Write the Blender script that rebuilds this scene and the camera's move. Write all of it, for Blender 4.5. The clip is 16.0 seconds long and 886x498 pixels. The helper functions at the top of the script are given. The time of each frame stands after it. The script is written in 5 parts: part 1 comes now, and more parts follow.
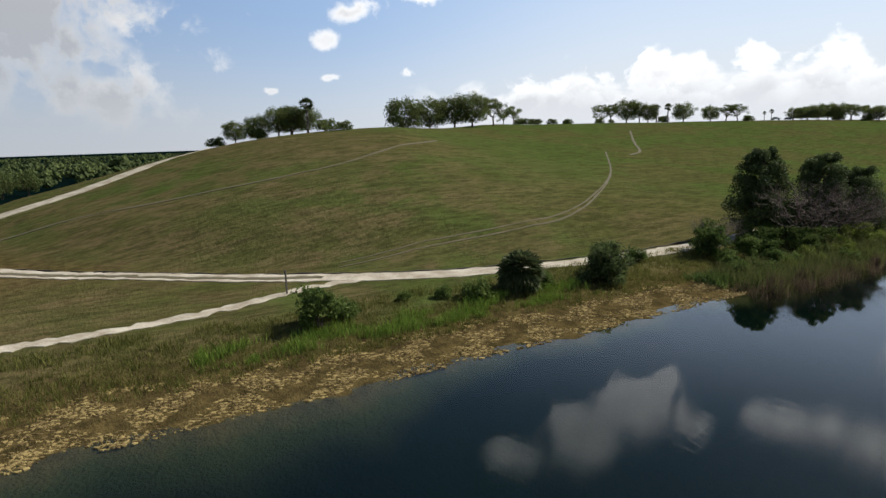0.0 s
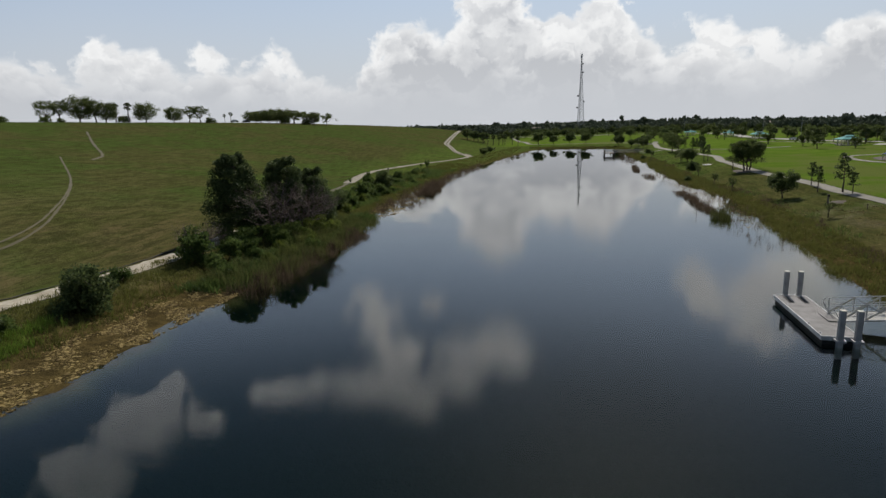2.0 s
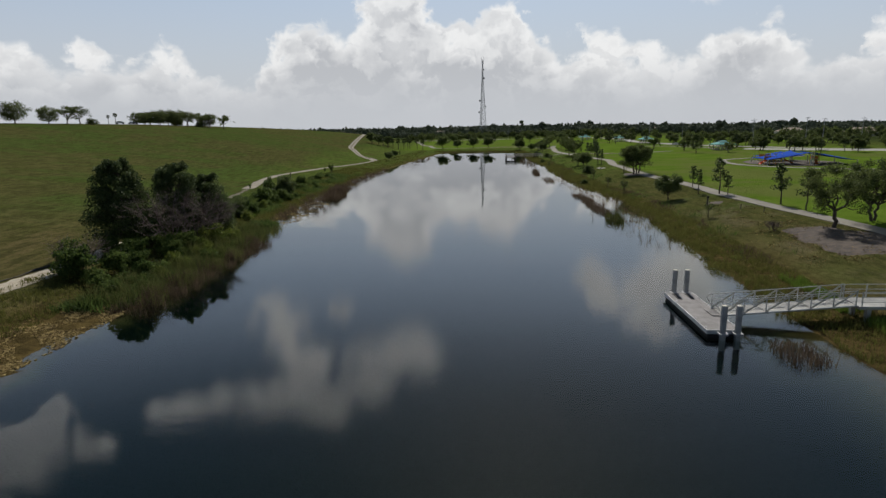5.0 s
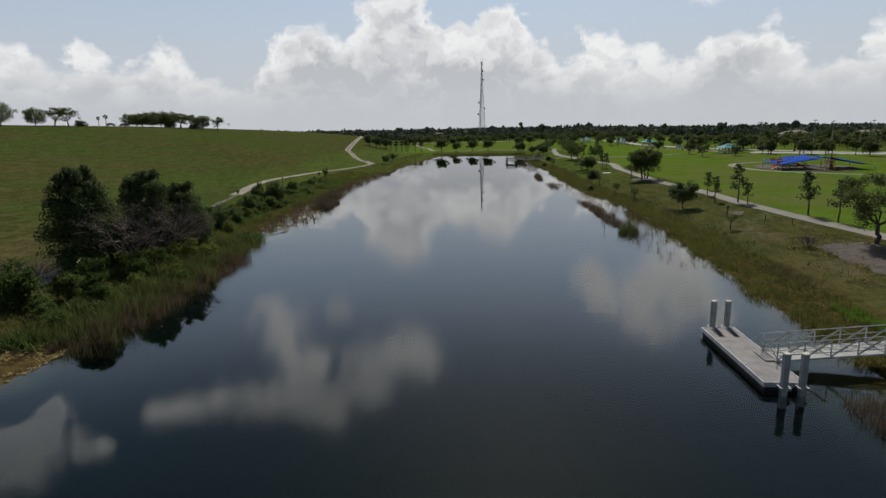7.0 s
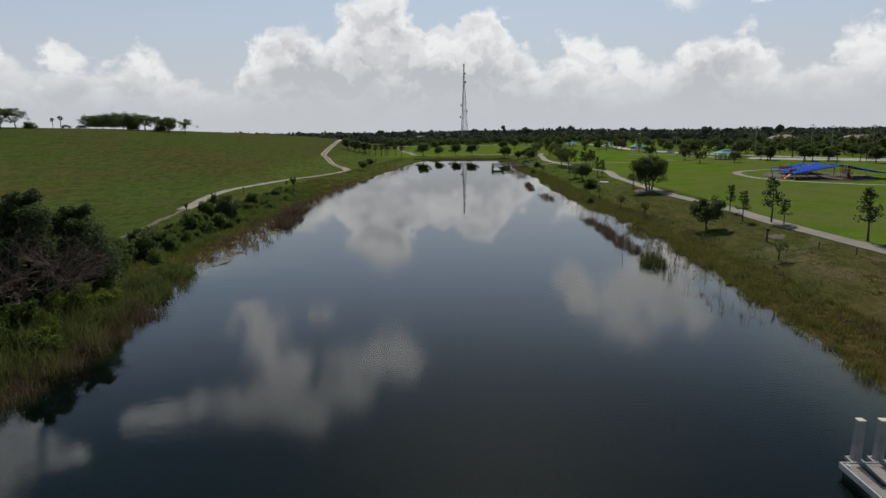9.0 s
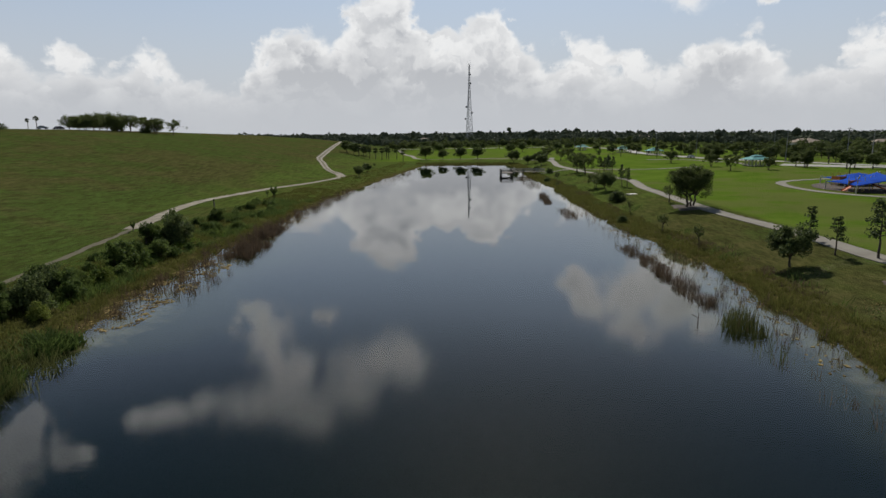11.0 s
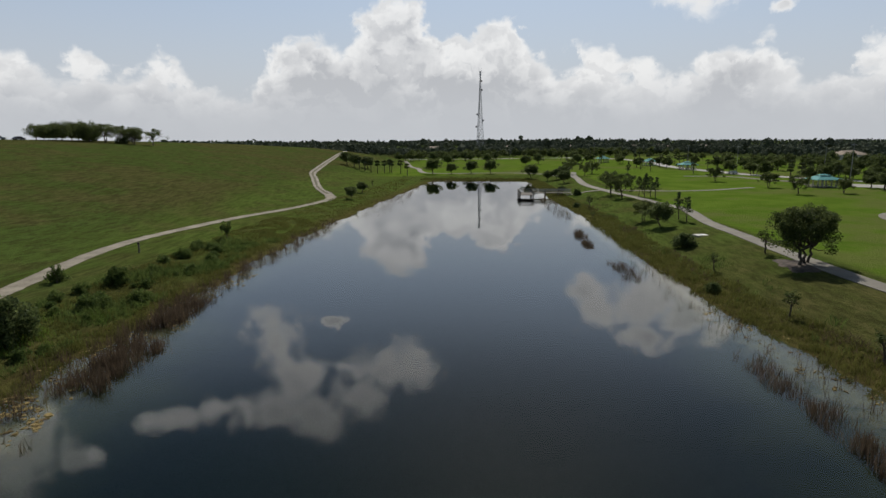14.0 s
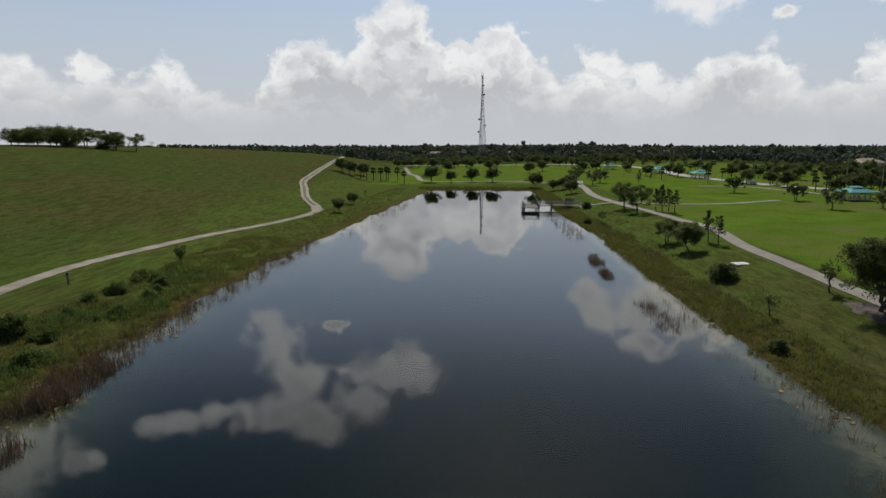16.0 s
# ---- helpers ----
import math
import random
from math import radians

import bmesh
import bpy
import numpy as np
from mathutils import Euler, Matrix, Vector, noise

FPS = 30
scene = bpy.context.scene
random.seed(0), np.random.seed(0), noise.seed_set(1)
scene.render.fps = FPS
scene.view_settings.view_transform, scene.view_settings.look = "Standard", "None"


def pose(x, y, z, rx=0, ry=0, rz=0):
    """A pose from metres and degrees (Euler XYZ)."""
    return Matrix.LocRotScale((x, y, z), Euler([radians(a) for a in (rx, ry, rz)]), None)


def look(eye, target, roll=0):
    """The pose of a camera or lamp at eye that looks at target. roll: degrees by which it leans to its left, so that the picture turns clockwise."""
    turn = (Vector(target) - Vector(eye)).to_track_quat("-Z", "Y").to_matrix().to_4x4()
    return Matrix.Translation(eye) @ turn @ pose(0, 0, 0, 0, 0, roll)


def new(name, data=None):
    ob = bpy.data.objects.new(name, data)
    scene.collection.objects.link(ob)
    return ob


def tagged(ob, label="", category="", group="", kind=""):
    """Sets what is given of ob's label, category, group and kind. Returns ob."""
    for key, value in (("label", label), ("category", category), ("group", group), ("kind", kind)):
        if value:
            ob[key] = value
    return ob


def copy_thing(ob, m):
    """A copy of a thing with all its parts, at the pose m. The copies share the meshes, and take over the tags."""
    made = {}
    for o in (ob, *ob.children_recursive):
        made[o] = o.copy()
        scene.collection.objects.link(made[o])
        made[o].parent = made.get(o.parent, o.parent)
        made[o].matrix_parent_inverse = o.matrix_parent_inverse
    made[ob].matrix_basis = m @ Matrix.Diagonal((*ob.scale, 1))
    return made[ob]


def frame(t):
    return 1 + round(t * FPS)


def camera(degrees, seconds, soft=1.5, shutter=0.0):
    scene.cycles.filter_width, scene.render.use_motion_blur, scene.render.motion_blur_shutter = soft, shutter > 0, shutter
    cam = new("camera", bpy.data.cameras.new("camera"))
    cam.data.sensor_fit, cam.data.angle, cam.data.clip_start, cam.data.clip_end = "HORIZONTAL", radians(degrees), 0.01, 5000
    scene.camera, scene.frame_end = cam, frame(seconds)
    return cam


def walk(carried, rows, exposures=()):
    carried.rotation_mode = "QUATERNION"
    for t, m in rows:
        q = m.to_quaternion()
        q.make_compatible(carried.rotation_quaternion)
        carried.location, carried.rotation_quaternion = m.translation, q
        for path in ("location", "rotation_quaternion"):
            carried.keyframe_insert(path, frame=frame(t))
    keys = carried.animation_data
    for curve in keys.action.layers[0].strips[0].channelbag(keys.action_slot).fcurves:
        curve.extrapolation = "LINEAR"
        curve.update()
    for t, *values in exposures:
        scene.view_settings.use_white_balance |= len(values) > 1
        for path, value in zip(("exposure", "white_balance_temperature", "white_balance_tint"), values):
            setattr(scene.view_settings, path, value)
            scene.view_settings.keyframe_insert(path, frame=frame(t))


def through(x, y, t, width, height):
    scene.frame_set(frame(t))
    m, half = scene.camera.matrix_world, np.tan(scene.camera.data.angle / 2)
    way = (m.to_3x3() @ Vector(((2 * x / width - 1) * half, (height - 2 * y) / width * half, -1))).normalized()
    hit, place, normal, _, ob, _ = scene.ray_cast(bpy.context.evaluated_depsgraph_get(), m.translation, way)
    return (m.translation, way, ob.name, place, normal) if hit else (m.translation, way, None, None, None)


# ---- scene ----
cam = camera(74.4, 16.0)
PATH = [
    (0, (0.380, -1.871, 13.117), (-1.342, -0.922, 12.751), -1.86),
    (0.5, (0.344, -2.095, 13.568), (-1.084, -0.751, 13.178), -1.51),
    (1, (0.283, -2.014, 13.741), (-0.786, -0.372, 13.340), -1.20),
    (1.5, (0.358, -2.124, 13.780), (-0.291, -0.277, 13.371), -1.33),
    (2, (-0.157, -1.341, 13.892), (-0.587, 0.567, 13.477), -1.30),
    (2.5, (-0.158, -1.357, 13.939), (-0.509, 0.567, 13.522), -1.20),
    (3, (-0.158, -1.404, 14.009), (-0.387, 0.539, 13.591), -1.19),
    (3.5, (-0.195, -1.393, 14.004), (-0.382, 0.554, 13.586), -1.29),
    (4, (-0.107, -1.300, 14.042), (-0.245, 0.651, 13.626), -1.09),
    (6.5, (-0.399, 3.547, 14.225), (-0.512, 5.502, 13.821), -0.79),
    (7, (-0.543, 6.523, 14.376), (-0.657, 8.478, 13.972), -0.79),
    (7.5, (-0.488, 10.155, 14.374), (-0.603, 12.112, 13.975), -0.69),
    (8, (-0.551, 14.236, 14.403), (-0.647, 16.194, 14.006), -0.59),
    (8.5, (-0.916, 18.315, 14.517), (-0.987, 20.275, 14.121), -0.49),
    (9, (-1.283, 22.954, 14.745), (-1.336, 24.914, 14.349), -0.59),
    (11.5, (-1.466, 48.708, 15.270), (-1.538, 50.669, 14.882), -0.29),
    (12, (-1.595, 54.548, 15.389), (-1.672, 56.509, 15.005), -0.19),
    (12.5, (-1.889, 60.199, 15.312), (-1.975, 62.161, 14.934), -0.19),
    (13, (-1.908, 65.787, 15.957), (-1.999, 67.749, 15.579), -0.49),
    (13.5, (-1.906, 71.090, 16.562), (-2.004, 73.053, 16.188), -0.39),
    (14, (-1.886, 75.896, 17.286), (-1.986, 77.859, 16.918), -0.19),
    (14.5, (-1.668, 80.178, 17.816), (-1.771, 82.143, 17.456), -0.09),
    (15, (-1.532, 84.205, 18.075), (-1.636, 86.169, 17.713), -0.09),
    (15.5, (-1.383, 87.859, 18.083), (-1.489, 89.824, 17.725), -0.09),
    (16, (-1.263, 91.346, 18.050), (-1.370, 93.312, 17.697), 0.01),
]
walk(cam, [(t, look(eye, to, lean)) for t, eye, to, lean in PATH],
     exposures=[(0, 0.46), (0.7, 0.32), (1.5, 0.06), (2.5, -0.06), (4.0, -0.10), (16.0, -0.12)])


# ---- world, sun ----
SUN_EL, SUN_AZ = 42.0, 5.0
w = bpy.data.worlds.new("sky")
scene.world = w
w.use_nodes = True
wt = w.node_tree
wt.nodes.clear()


def node(tree, kind, **sets):
    n = tree.nodes.new(kind)
    for k, v in sets.items():
        if k.startswith("i_"):
            n.inputs[k[2:]].default_value = v
        else:
            setattr(n, k, v)
    return n


def calc(tree, op, a, b=None, c=None, clamp=False):
    n = tree.nodes.new("ShaderNodeMath")
    n.operation, n.use_clamp = op, clamp
    for k, v in enumerate((a, b, c)):
        if v is None:
            continue
        if isinstance(v, (int, float)):
            n.inputs[k].default_value = v
        else:
            tree.links.new(v, n.inputs[k])
    return n.outputs[0]


def step(tree, v, lo, hi, to0=0.0, to1=1.0):
    n = tree.nodes.new("ShaderNodeMapRange")
    n.interpolation_type = "SMOOTHSTEP"
    tree.links.new(v, n.inputs["Value"])
    for k, x in (("From Min", lo), ("From Max", hi), ("To Min", to0), ("To Max", to1)):
        n.inputs[k].default_value = x
    return n.outputs["Result"]


def mix(tree, fac, a, b, blend="MIX"):
    n = tree.nodes.new("ShaderNodeMix")
    n.data_type, n.blend_type = "RGBA", blend
    for sock, v in ((n.inputs[0], fac), (n.inputs[6], a), (n.inputs[7], b)):
        if isinstance(v, (int, float)):
            sock.default_value = v
        elif isinstance(v, tuple):
            sock.default_value = (*v, 1) if len(v) == 3 else v
        else:
            tree.links.new(v, sock)
    return n.outputs[2]


def fbm(tree, vec, scale, detail=5.0, rough=0.55, dist=0.0):
    n = node(tree, "ShaderNodeTexNoise", i_Scale=scale, i_Detail=detail, i_Roughness=rough, i_Distortion=dist)
    tree.links.new(vec, n.inputs["Vector"])
    return n.outputs["Fac"]


sky = node(wt, "ShaderNodeTexSky", sky_type="NISHITA", sun_disc=False, sun_elevation=radians(SUN_EL), sun_rotation=radians(SUN_AZ),
           air_density=1.0, dust_density=0.6, ozone_density=1.2)
way = node(wt, "ShaderNodeTexCoord").outputs["Generated"]
sep = node(wt, "ShaderNodeSeparateXYZ")
wt.links.new(way, sep.inputs[0])
az = calc(wt, "MULTIPLY", calc(wt, "ARCTAN2", sep.outputs[0], sep.outputs[1]), 57.2958)
el = calc(wt, "MULTIPLY", calc(wt, "ARCSINE", sep.outputs[2]), 57.2958)
# the cumulus bank's outline: azimuth, height of the top in degrees
CREST = [(-60, 5.0), (-55.5, 6.0), (-53.4, 6.7), (-50, 6.5), (-47, 7.1), (-44.5, 5.2), (-40.5, 7.4), (-38.3, 7.8), (-36, 6.4), (-33.3, 7.4), (-31.5, 6.4), (-28.8, 8.2), (-26, 5.5),
         (-21, 4.9), (-19.6, 7.0), (-18, 10.4), (-15.8, 10.6), (-12.8, 9.6), (-11, 12.0), (-8, 14.3), (-5.2, 14.8), (-2.8, 9.4), (0.4, 10.3), (3.2, 11.8), (5, 9.4), (6.7, 7.6), (10.2, 8.2),
         (18.1, 6.6), (20, 8.0), (24.8, 8.8), (29.5, 6.2), (33, 7.6)]
# loose clouds: azimuth, elevation, half width, half height in degrees
LOW = [(19, 12.6, 4.4, 2.6), (31.3, 11.8, 2.4, 1.5), (25.7, 10.3, 0.9, 0.6), (-67.9, 12.2, 2.6, 1.4), (-70.6, 9.6, 2.4, 1.0), (-62.5, 13, 2.4, 0.8), (-71.2, 5.8, 1.2, 0.5), (-64, 6.3, 1.0, 0.5),
       (-76.6, 5, 0.9, 0.4), (-101, 9, 15.5, 8.5), (-90, 4.5, 6, 3)]
HIGH = [(-19.3, 19.2, 4.2, 3.2), (-17, 22, 4.0, 2.8), (-8.4, 22.3, 4.8, 2.8), (-11.5, 24.2, 5.0, 2.8), (-16, 25.4, 5.0, 2.6), (-21.5, 24.6, 4.4, 2.3), (-25.5, 24, 3.8, 1.9), (-29.4, 24.2, 3.0, 1.6),
        (-13.3, 17.6, 1.4, 0.8), (12.2, 15.5, 3.0, 2.4), (10.8, 13.8, 2.0, 1.2), (16, 14.5, 3.4, 2.6), (17.2, 17.8, 2.4, 1.6), (20.5, 16, 3.0, 2.0), (23, 17.6, 1.8, 1.3)]
WEST = [(-42, 24.5, 4.6, 3.4), (-47, 28.5, 4.2, 3.0), (-39.5, 22, 2.6, 1.4), (-36.8, 26, 1.6, 1.6), (-54, 29.5, 3.6, 2.4)]
swirl = node(wt, "ShaderNodeTexNoise", i_Scale=8.0, i_Detail=5.0, i_Roughness=0.6)
wt.links.new(way, swirl.inputs["Vector"])
sw = node(wt, "ShaderNodeSeparateXYZ")
wt.links.new(swirl.outputs["Color"], sw.inputs[0])
azb = calc(wt, "MULTIPLY_ADD", calc(wt, "SUBTRACT", sw.outputs[0], 0.5), 7.0, az)
elb = calc(wt, "MULTIPLY_ADD", calc(wt, "SUBTRACT", sw.outputs[1], 0.5), step(wt, el, 8.0, 16.0, 3.0, 6.0), el)
loose = None
for a0, e0, ra, re_ in LOW + HIGH + WEST:
    u = calc(wt, "DIVIDE", calc(wt, "SUBTRACT", azb, float(a0)), float(ra))
    v = calc(wt, "DIVIDE", calc(wt, "SUBTRACT", elb, float(e0)), float(re_))
    f = calc(wt, "SUBTRACT", 1.0, calc(wt, "SQRT", calc(wt, "ADD", calc(wt, "MULTIPLY", u, u), calc(wt, "MULTIPLY", v, v))))
    loose = f if loose is None else calc(wt, "SMOOTH_MAX", loose, f, 0.25)
wisp = fbm(wt, way, 15.0, 8.0, 0.62, 0.2)
wide = fbm(wt, way, 2.6, 6.0, 0.55)
bend = node(wt, "ShaderNodeVectorMath", operation="MULTIPLY_ADD")
wt.links.new(way, bend.inputs[0])
bend.inputs[1].default_value = (1.0, 1.0, 1.25)
wt.links.new(calc(wt, "MULTIPLY", wisp, 0.08), bend.inputs[2])


def billows(vec, scale):
    n = node(wt, "ShaderNodeTexVoronoi", feature="SMOOTH_F1", i_Scale=scale, i_Detail=3.0, i_Roughness=0.55, i_Smoothness=0.5)
    wt.links.new(vec, n.inputs["Vector"])
    return n.outputs["Distance"]


lump = calc(wt, "SUBTRACT", 0.5, billows(bend.outputs[0], 12.0))
# the bank: its outline bent a little and set with rounded billows
azc = calc(wt, "MULTIPLY_ADD", calc(wt, "SUBTRACT", sw.outputs[2], 0.5), 7.0, az)
ramp = node(wt, "ShaderNodeValToRGB")
while len(ramp.color_ramp.elements) < len(CREST):
    ramp.color_ramp.elements.new(0.5)
for e, (a0, top) in zip(ramp.color_ramp.elements, CREST):
    e.position, e.color = (a0 + 60) / 93, (top / 20, top / 20, top / 20, 1)
wt.links.new(calc(wt, "DIVIDE", calc(wt, "ADD", azc, 60.0), 93.0), ramp.inputs[0])
crest = calc(wt, "MULTIPLY", ramp.outputs[0], 20.0)
crest = calc(wt, "ADD", crest, calc(wt, "ADD", calc(wt, "MULTIPLY_ADD", lump, 3.6, 0.9), calc(wt, "MULTIPLY", calc(wt, "SUBTRACT", wisp, 0.5), 3.6)))
bank = calc(wt, "SUBTRACT", crest, el)
bank_cover = calc(wt, "MULTIPLY", step(wt, bank, -0.45, 1.1, 0.0, 0.92), step(wt, az, -66.0, -54.0))
far_side = calc(wt, "SUBTRACT", calc(wt, "MULTIPLY", wide, 2.4), 1.95)
far_side = calc(wt, "SUBTRACT", far_side, step(wt, calc(wt, "ABSOLUTE", az), 60.0, 105.0, 0.8, 0.0))
field = calc(wt, "MAXIMUM", loose, far_side)
field = calc(wt, "ADD", field, calc(wt, "ADD", calc(wt, "MULTIPLY", calc(wt, "SUBTRACT", wisp, 0.5), 2.1), calc(wt, "MULTIPLY_ADD", lump, 0.5, 0.24)))
loose_cover = calc(wt, "MULTIPLY", step(wt, field, -0.05, 0.62), calc(wt, "MULTIPLY", step(wt, el, 5.0, 14.0, 0.8, 1.0), step(wt, calc(wt, "SUBTRACT", el, step(wt, az, -38.0, -32.0, 0.0, 60.0)), 14.0, 19.0, 1.0, 0.66)))
cover = calc(wt, "MAXIMUM", bank_cover, loose_cover)
# billows: lit towards the sun above, grey underneath and inside
lift = node(wt, "ShaderNodeVectorMath", operation="ADD")
wt.links.new(bend.outputs[0], lift.inputs[0])
lift.inputs[1].default_value = (0.005, 0.0, 0.024)
lit = step(wt, calc(wt, "SUBTRACT", billows(lift.outputs[0], 16.0), billows(bend.outputs[0], 16.0)), -0.2, 0.2)
shade = fbm(wt, way, 6.0, 6.0, 0.6)
inner = calc(wt, "MULTIPLY", step(wt, bank, 0.2, 4.5, 0.1, 1.0), step(wt, shade, 0.36, 0.62, 0.45, 1.2))
grey = calc(wt, "ADD", calc(wt, "MULTIPLY", inner, 0.9), calc(wt, "MULTIPLY", calc(wt, "SUBTRACT", 0.5, lit), 0.34), clamp=True)
soft_grey = calc(wt, "MULTIPLY", step(wt, field, 0.25, 0.9), step(wt, shade, 0.35, 0.65, 0.2, 0.75))
soft_grey = calc(wt, "ADD", soft_grey, calc(wt, "MULTIPLY", step(wt, az, -92.0, -76.0, 0.6, 0.0), step(wt, shade, 0.25, 0.6)), clamp=True)
grey = calc(wt, "ADD", calc(wt, "MULTIPLY", grey, bank_cover), calc(wt, "MULTIPLY", soft_grey, calc(wt, "SUBTRACT", 1.0, bank_cover)), clamp=True)
white = mix(wt, grey, (0.94, 0.94, 0.935), (0.49, 0.505, 0.535))
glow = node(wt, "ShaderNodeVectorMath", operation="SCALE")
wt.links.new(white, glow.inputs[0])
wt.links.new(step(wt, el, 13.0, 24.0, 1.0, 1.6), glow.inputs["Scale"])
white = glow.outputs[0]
air = mix(wt, 1.0, sky.outputs[0], mix(wt, step(wt, el, 14.0, 24.0), (0.078, 0.083, 0.082), (0.062, 0.064, 0.062)), "MULTIPLY")
air = mix(wt, step(wt, el, 15.0, 27.0, 0.6, 0.0), air, mix(wt, step(wt, az, -75.0, -40.0, 1.0, 0.0), (0.52, 0.61, 0.775), (0.36, 0.51, 0.80)))
HAZE = (0.565, 0.588, 0.625)
air = mix(wt, step(wt, calc(wt, "ADD", el, step(wt, az, -75.0, -40.0, 3.5, 0.0)), 0.0, 16.0, 0.95, 0.0), air, HAZE)
white = mix(wt, step(wt, el, 1.0, 6.5, 0.95, 0.0), white, HAZE)
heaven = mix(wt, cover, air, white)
# the sky pales towards the sun and is dimmer away from it
aside = step(wt, calc(wt, "ABSOLUTE", calc(wt, "SUBTRACT", az, SUN_AZ)), 45.0, 110.0, 1.0, 0.68)
dim = node(wt, "ShaderNodeVectorMath", operation="SCALE")
wt.links.new(heaven, dim.inputs[0])
wt.links.new(aside, dim.inputs["Scale"])
heaven = dim.outputs[0]
bg = node(wt, "ShaderNodeBackground", i_Strength=1.0)
wt.links.new(heaven, bg.inputs["Color"])
wt.links.new(bg.outputs[0], node(wt, "ShaderNodeOutputWorld").inputs["Surface"])

sun = new("sun", bpy.data.lights.new("sun", "SUN"))
sun.data.energy, sun.data.angle, sun.data.color = 4.0, radians(0.6), (1.0, 0.955, 0.88)
sun.matrix_world = look((0, 0, 100), (-math.sin(radians(SUN_AZ)) * 100 * math.cos(radians(SUN_EL)), -math.cos(radians(SUN_AZ)) * 100 * math.cos(radians(SUN_EL)), 100 - 100 * math.sin(radians(SUN_EL))))


# ---- materials ----
def material(name):
    m = bpy.data.materials.new(name)
    m.use_nodes = True
    t = m.node_tree
    b = t.nodes["Principled BSDF"]
    return m, t, b


def place(t):
    return node(t, "ShaderNodeNewGeometry").outputs["Position"]


def bump(t, b, h, strength, distance):
    n = node(t, "ShaderNodeBump", i_Strength=strength, i_Distance=distance)
    t.links.new(h, n.inputs["Height"])
    t.links.new(n.outputs[0], b.inputs["Normal"])


def plain(name, dark, light, rough=0.7, metal=0.0, scale=3.0, fine=40.0, relief=0.004, object_space=True):
    """Mottled surface: two scales of noise between two colours, with fine relief."""
    m, t, b = material(name)
    vec = node(t, "ShaderNodeTexCoord").outputs["Object"] if object_space else place(t)
    big, small = fbm(t, vec, scale, 4), fbm(t, vec, fine, 4)
    f = calc(t, "ADD", calc(t, "MULTIPLY", big, 0.6), calc(t, "MULTIPLY", small, 0.4))
    t.links.new(mix(t, step(t, f, 0.35, 0.65), dark, light), b.inputs["Base Color"])
    b.inputs["Metallic"].default_value = metal
    t.links.new(step(t, small, 0.2, 0.8, rough - 0.08, min(1, rough + 0.1)), b.inputs["Roughness"])
    bump(t, b, small, 0.5, relief)
    return m


def leafy(name, dark, light, rough=0.6, through=0.25):
    """Leaves: each one of its own shade, some light passing through."""
    dark, light = [tuple(1.28 * q for q in c) for c in (dark, light)]
    m, t, b = material(name)
    g = node(t, "ShaderNodeNewGeometry")
    info = node(t, "ShaderNodeObjectInfo")
    clump = fbm(t, g.outputs["Position"], 0.9, 3)
    f = calc(t, "ADD", calc(t, "MULTIPLY", g.outputs["Random Per Island"], 0.55), calc(t, "MULTIPLY", clump, 0.6))
    f = calc(t, "ADD", f, calc(t, "MULTIPLY", calc(t, "SUBTRACT", info.outputs["Random"], 0.5), 0.3))
    col = mix(t, step(t, f, 0.2, 0.95), dark, light)
    t.links.new(col, b.inputs["Base Color"])
    b.inputs["Roughness"].default_value = rough
    b.inputs["Specular IOR Level"].default_value = 0.08
    tl = node(t, "ShaderNodeBsdfTranslucent")
    t.links.new(col, tl.inputs["Color"])
    mx = node(t, "ShaderNodeMixShader", i_Fac=through)
    t.links.new(b.outputs[0], mx.inputs[1])
    t.links.new(tl.outputs[0], mx.inputs[2])
    t.links.new(mx.outputs[0], t.nodes["Material Output"].inputs["Surface"])
    return m


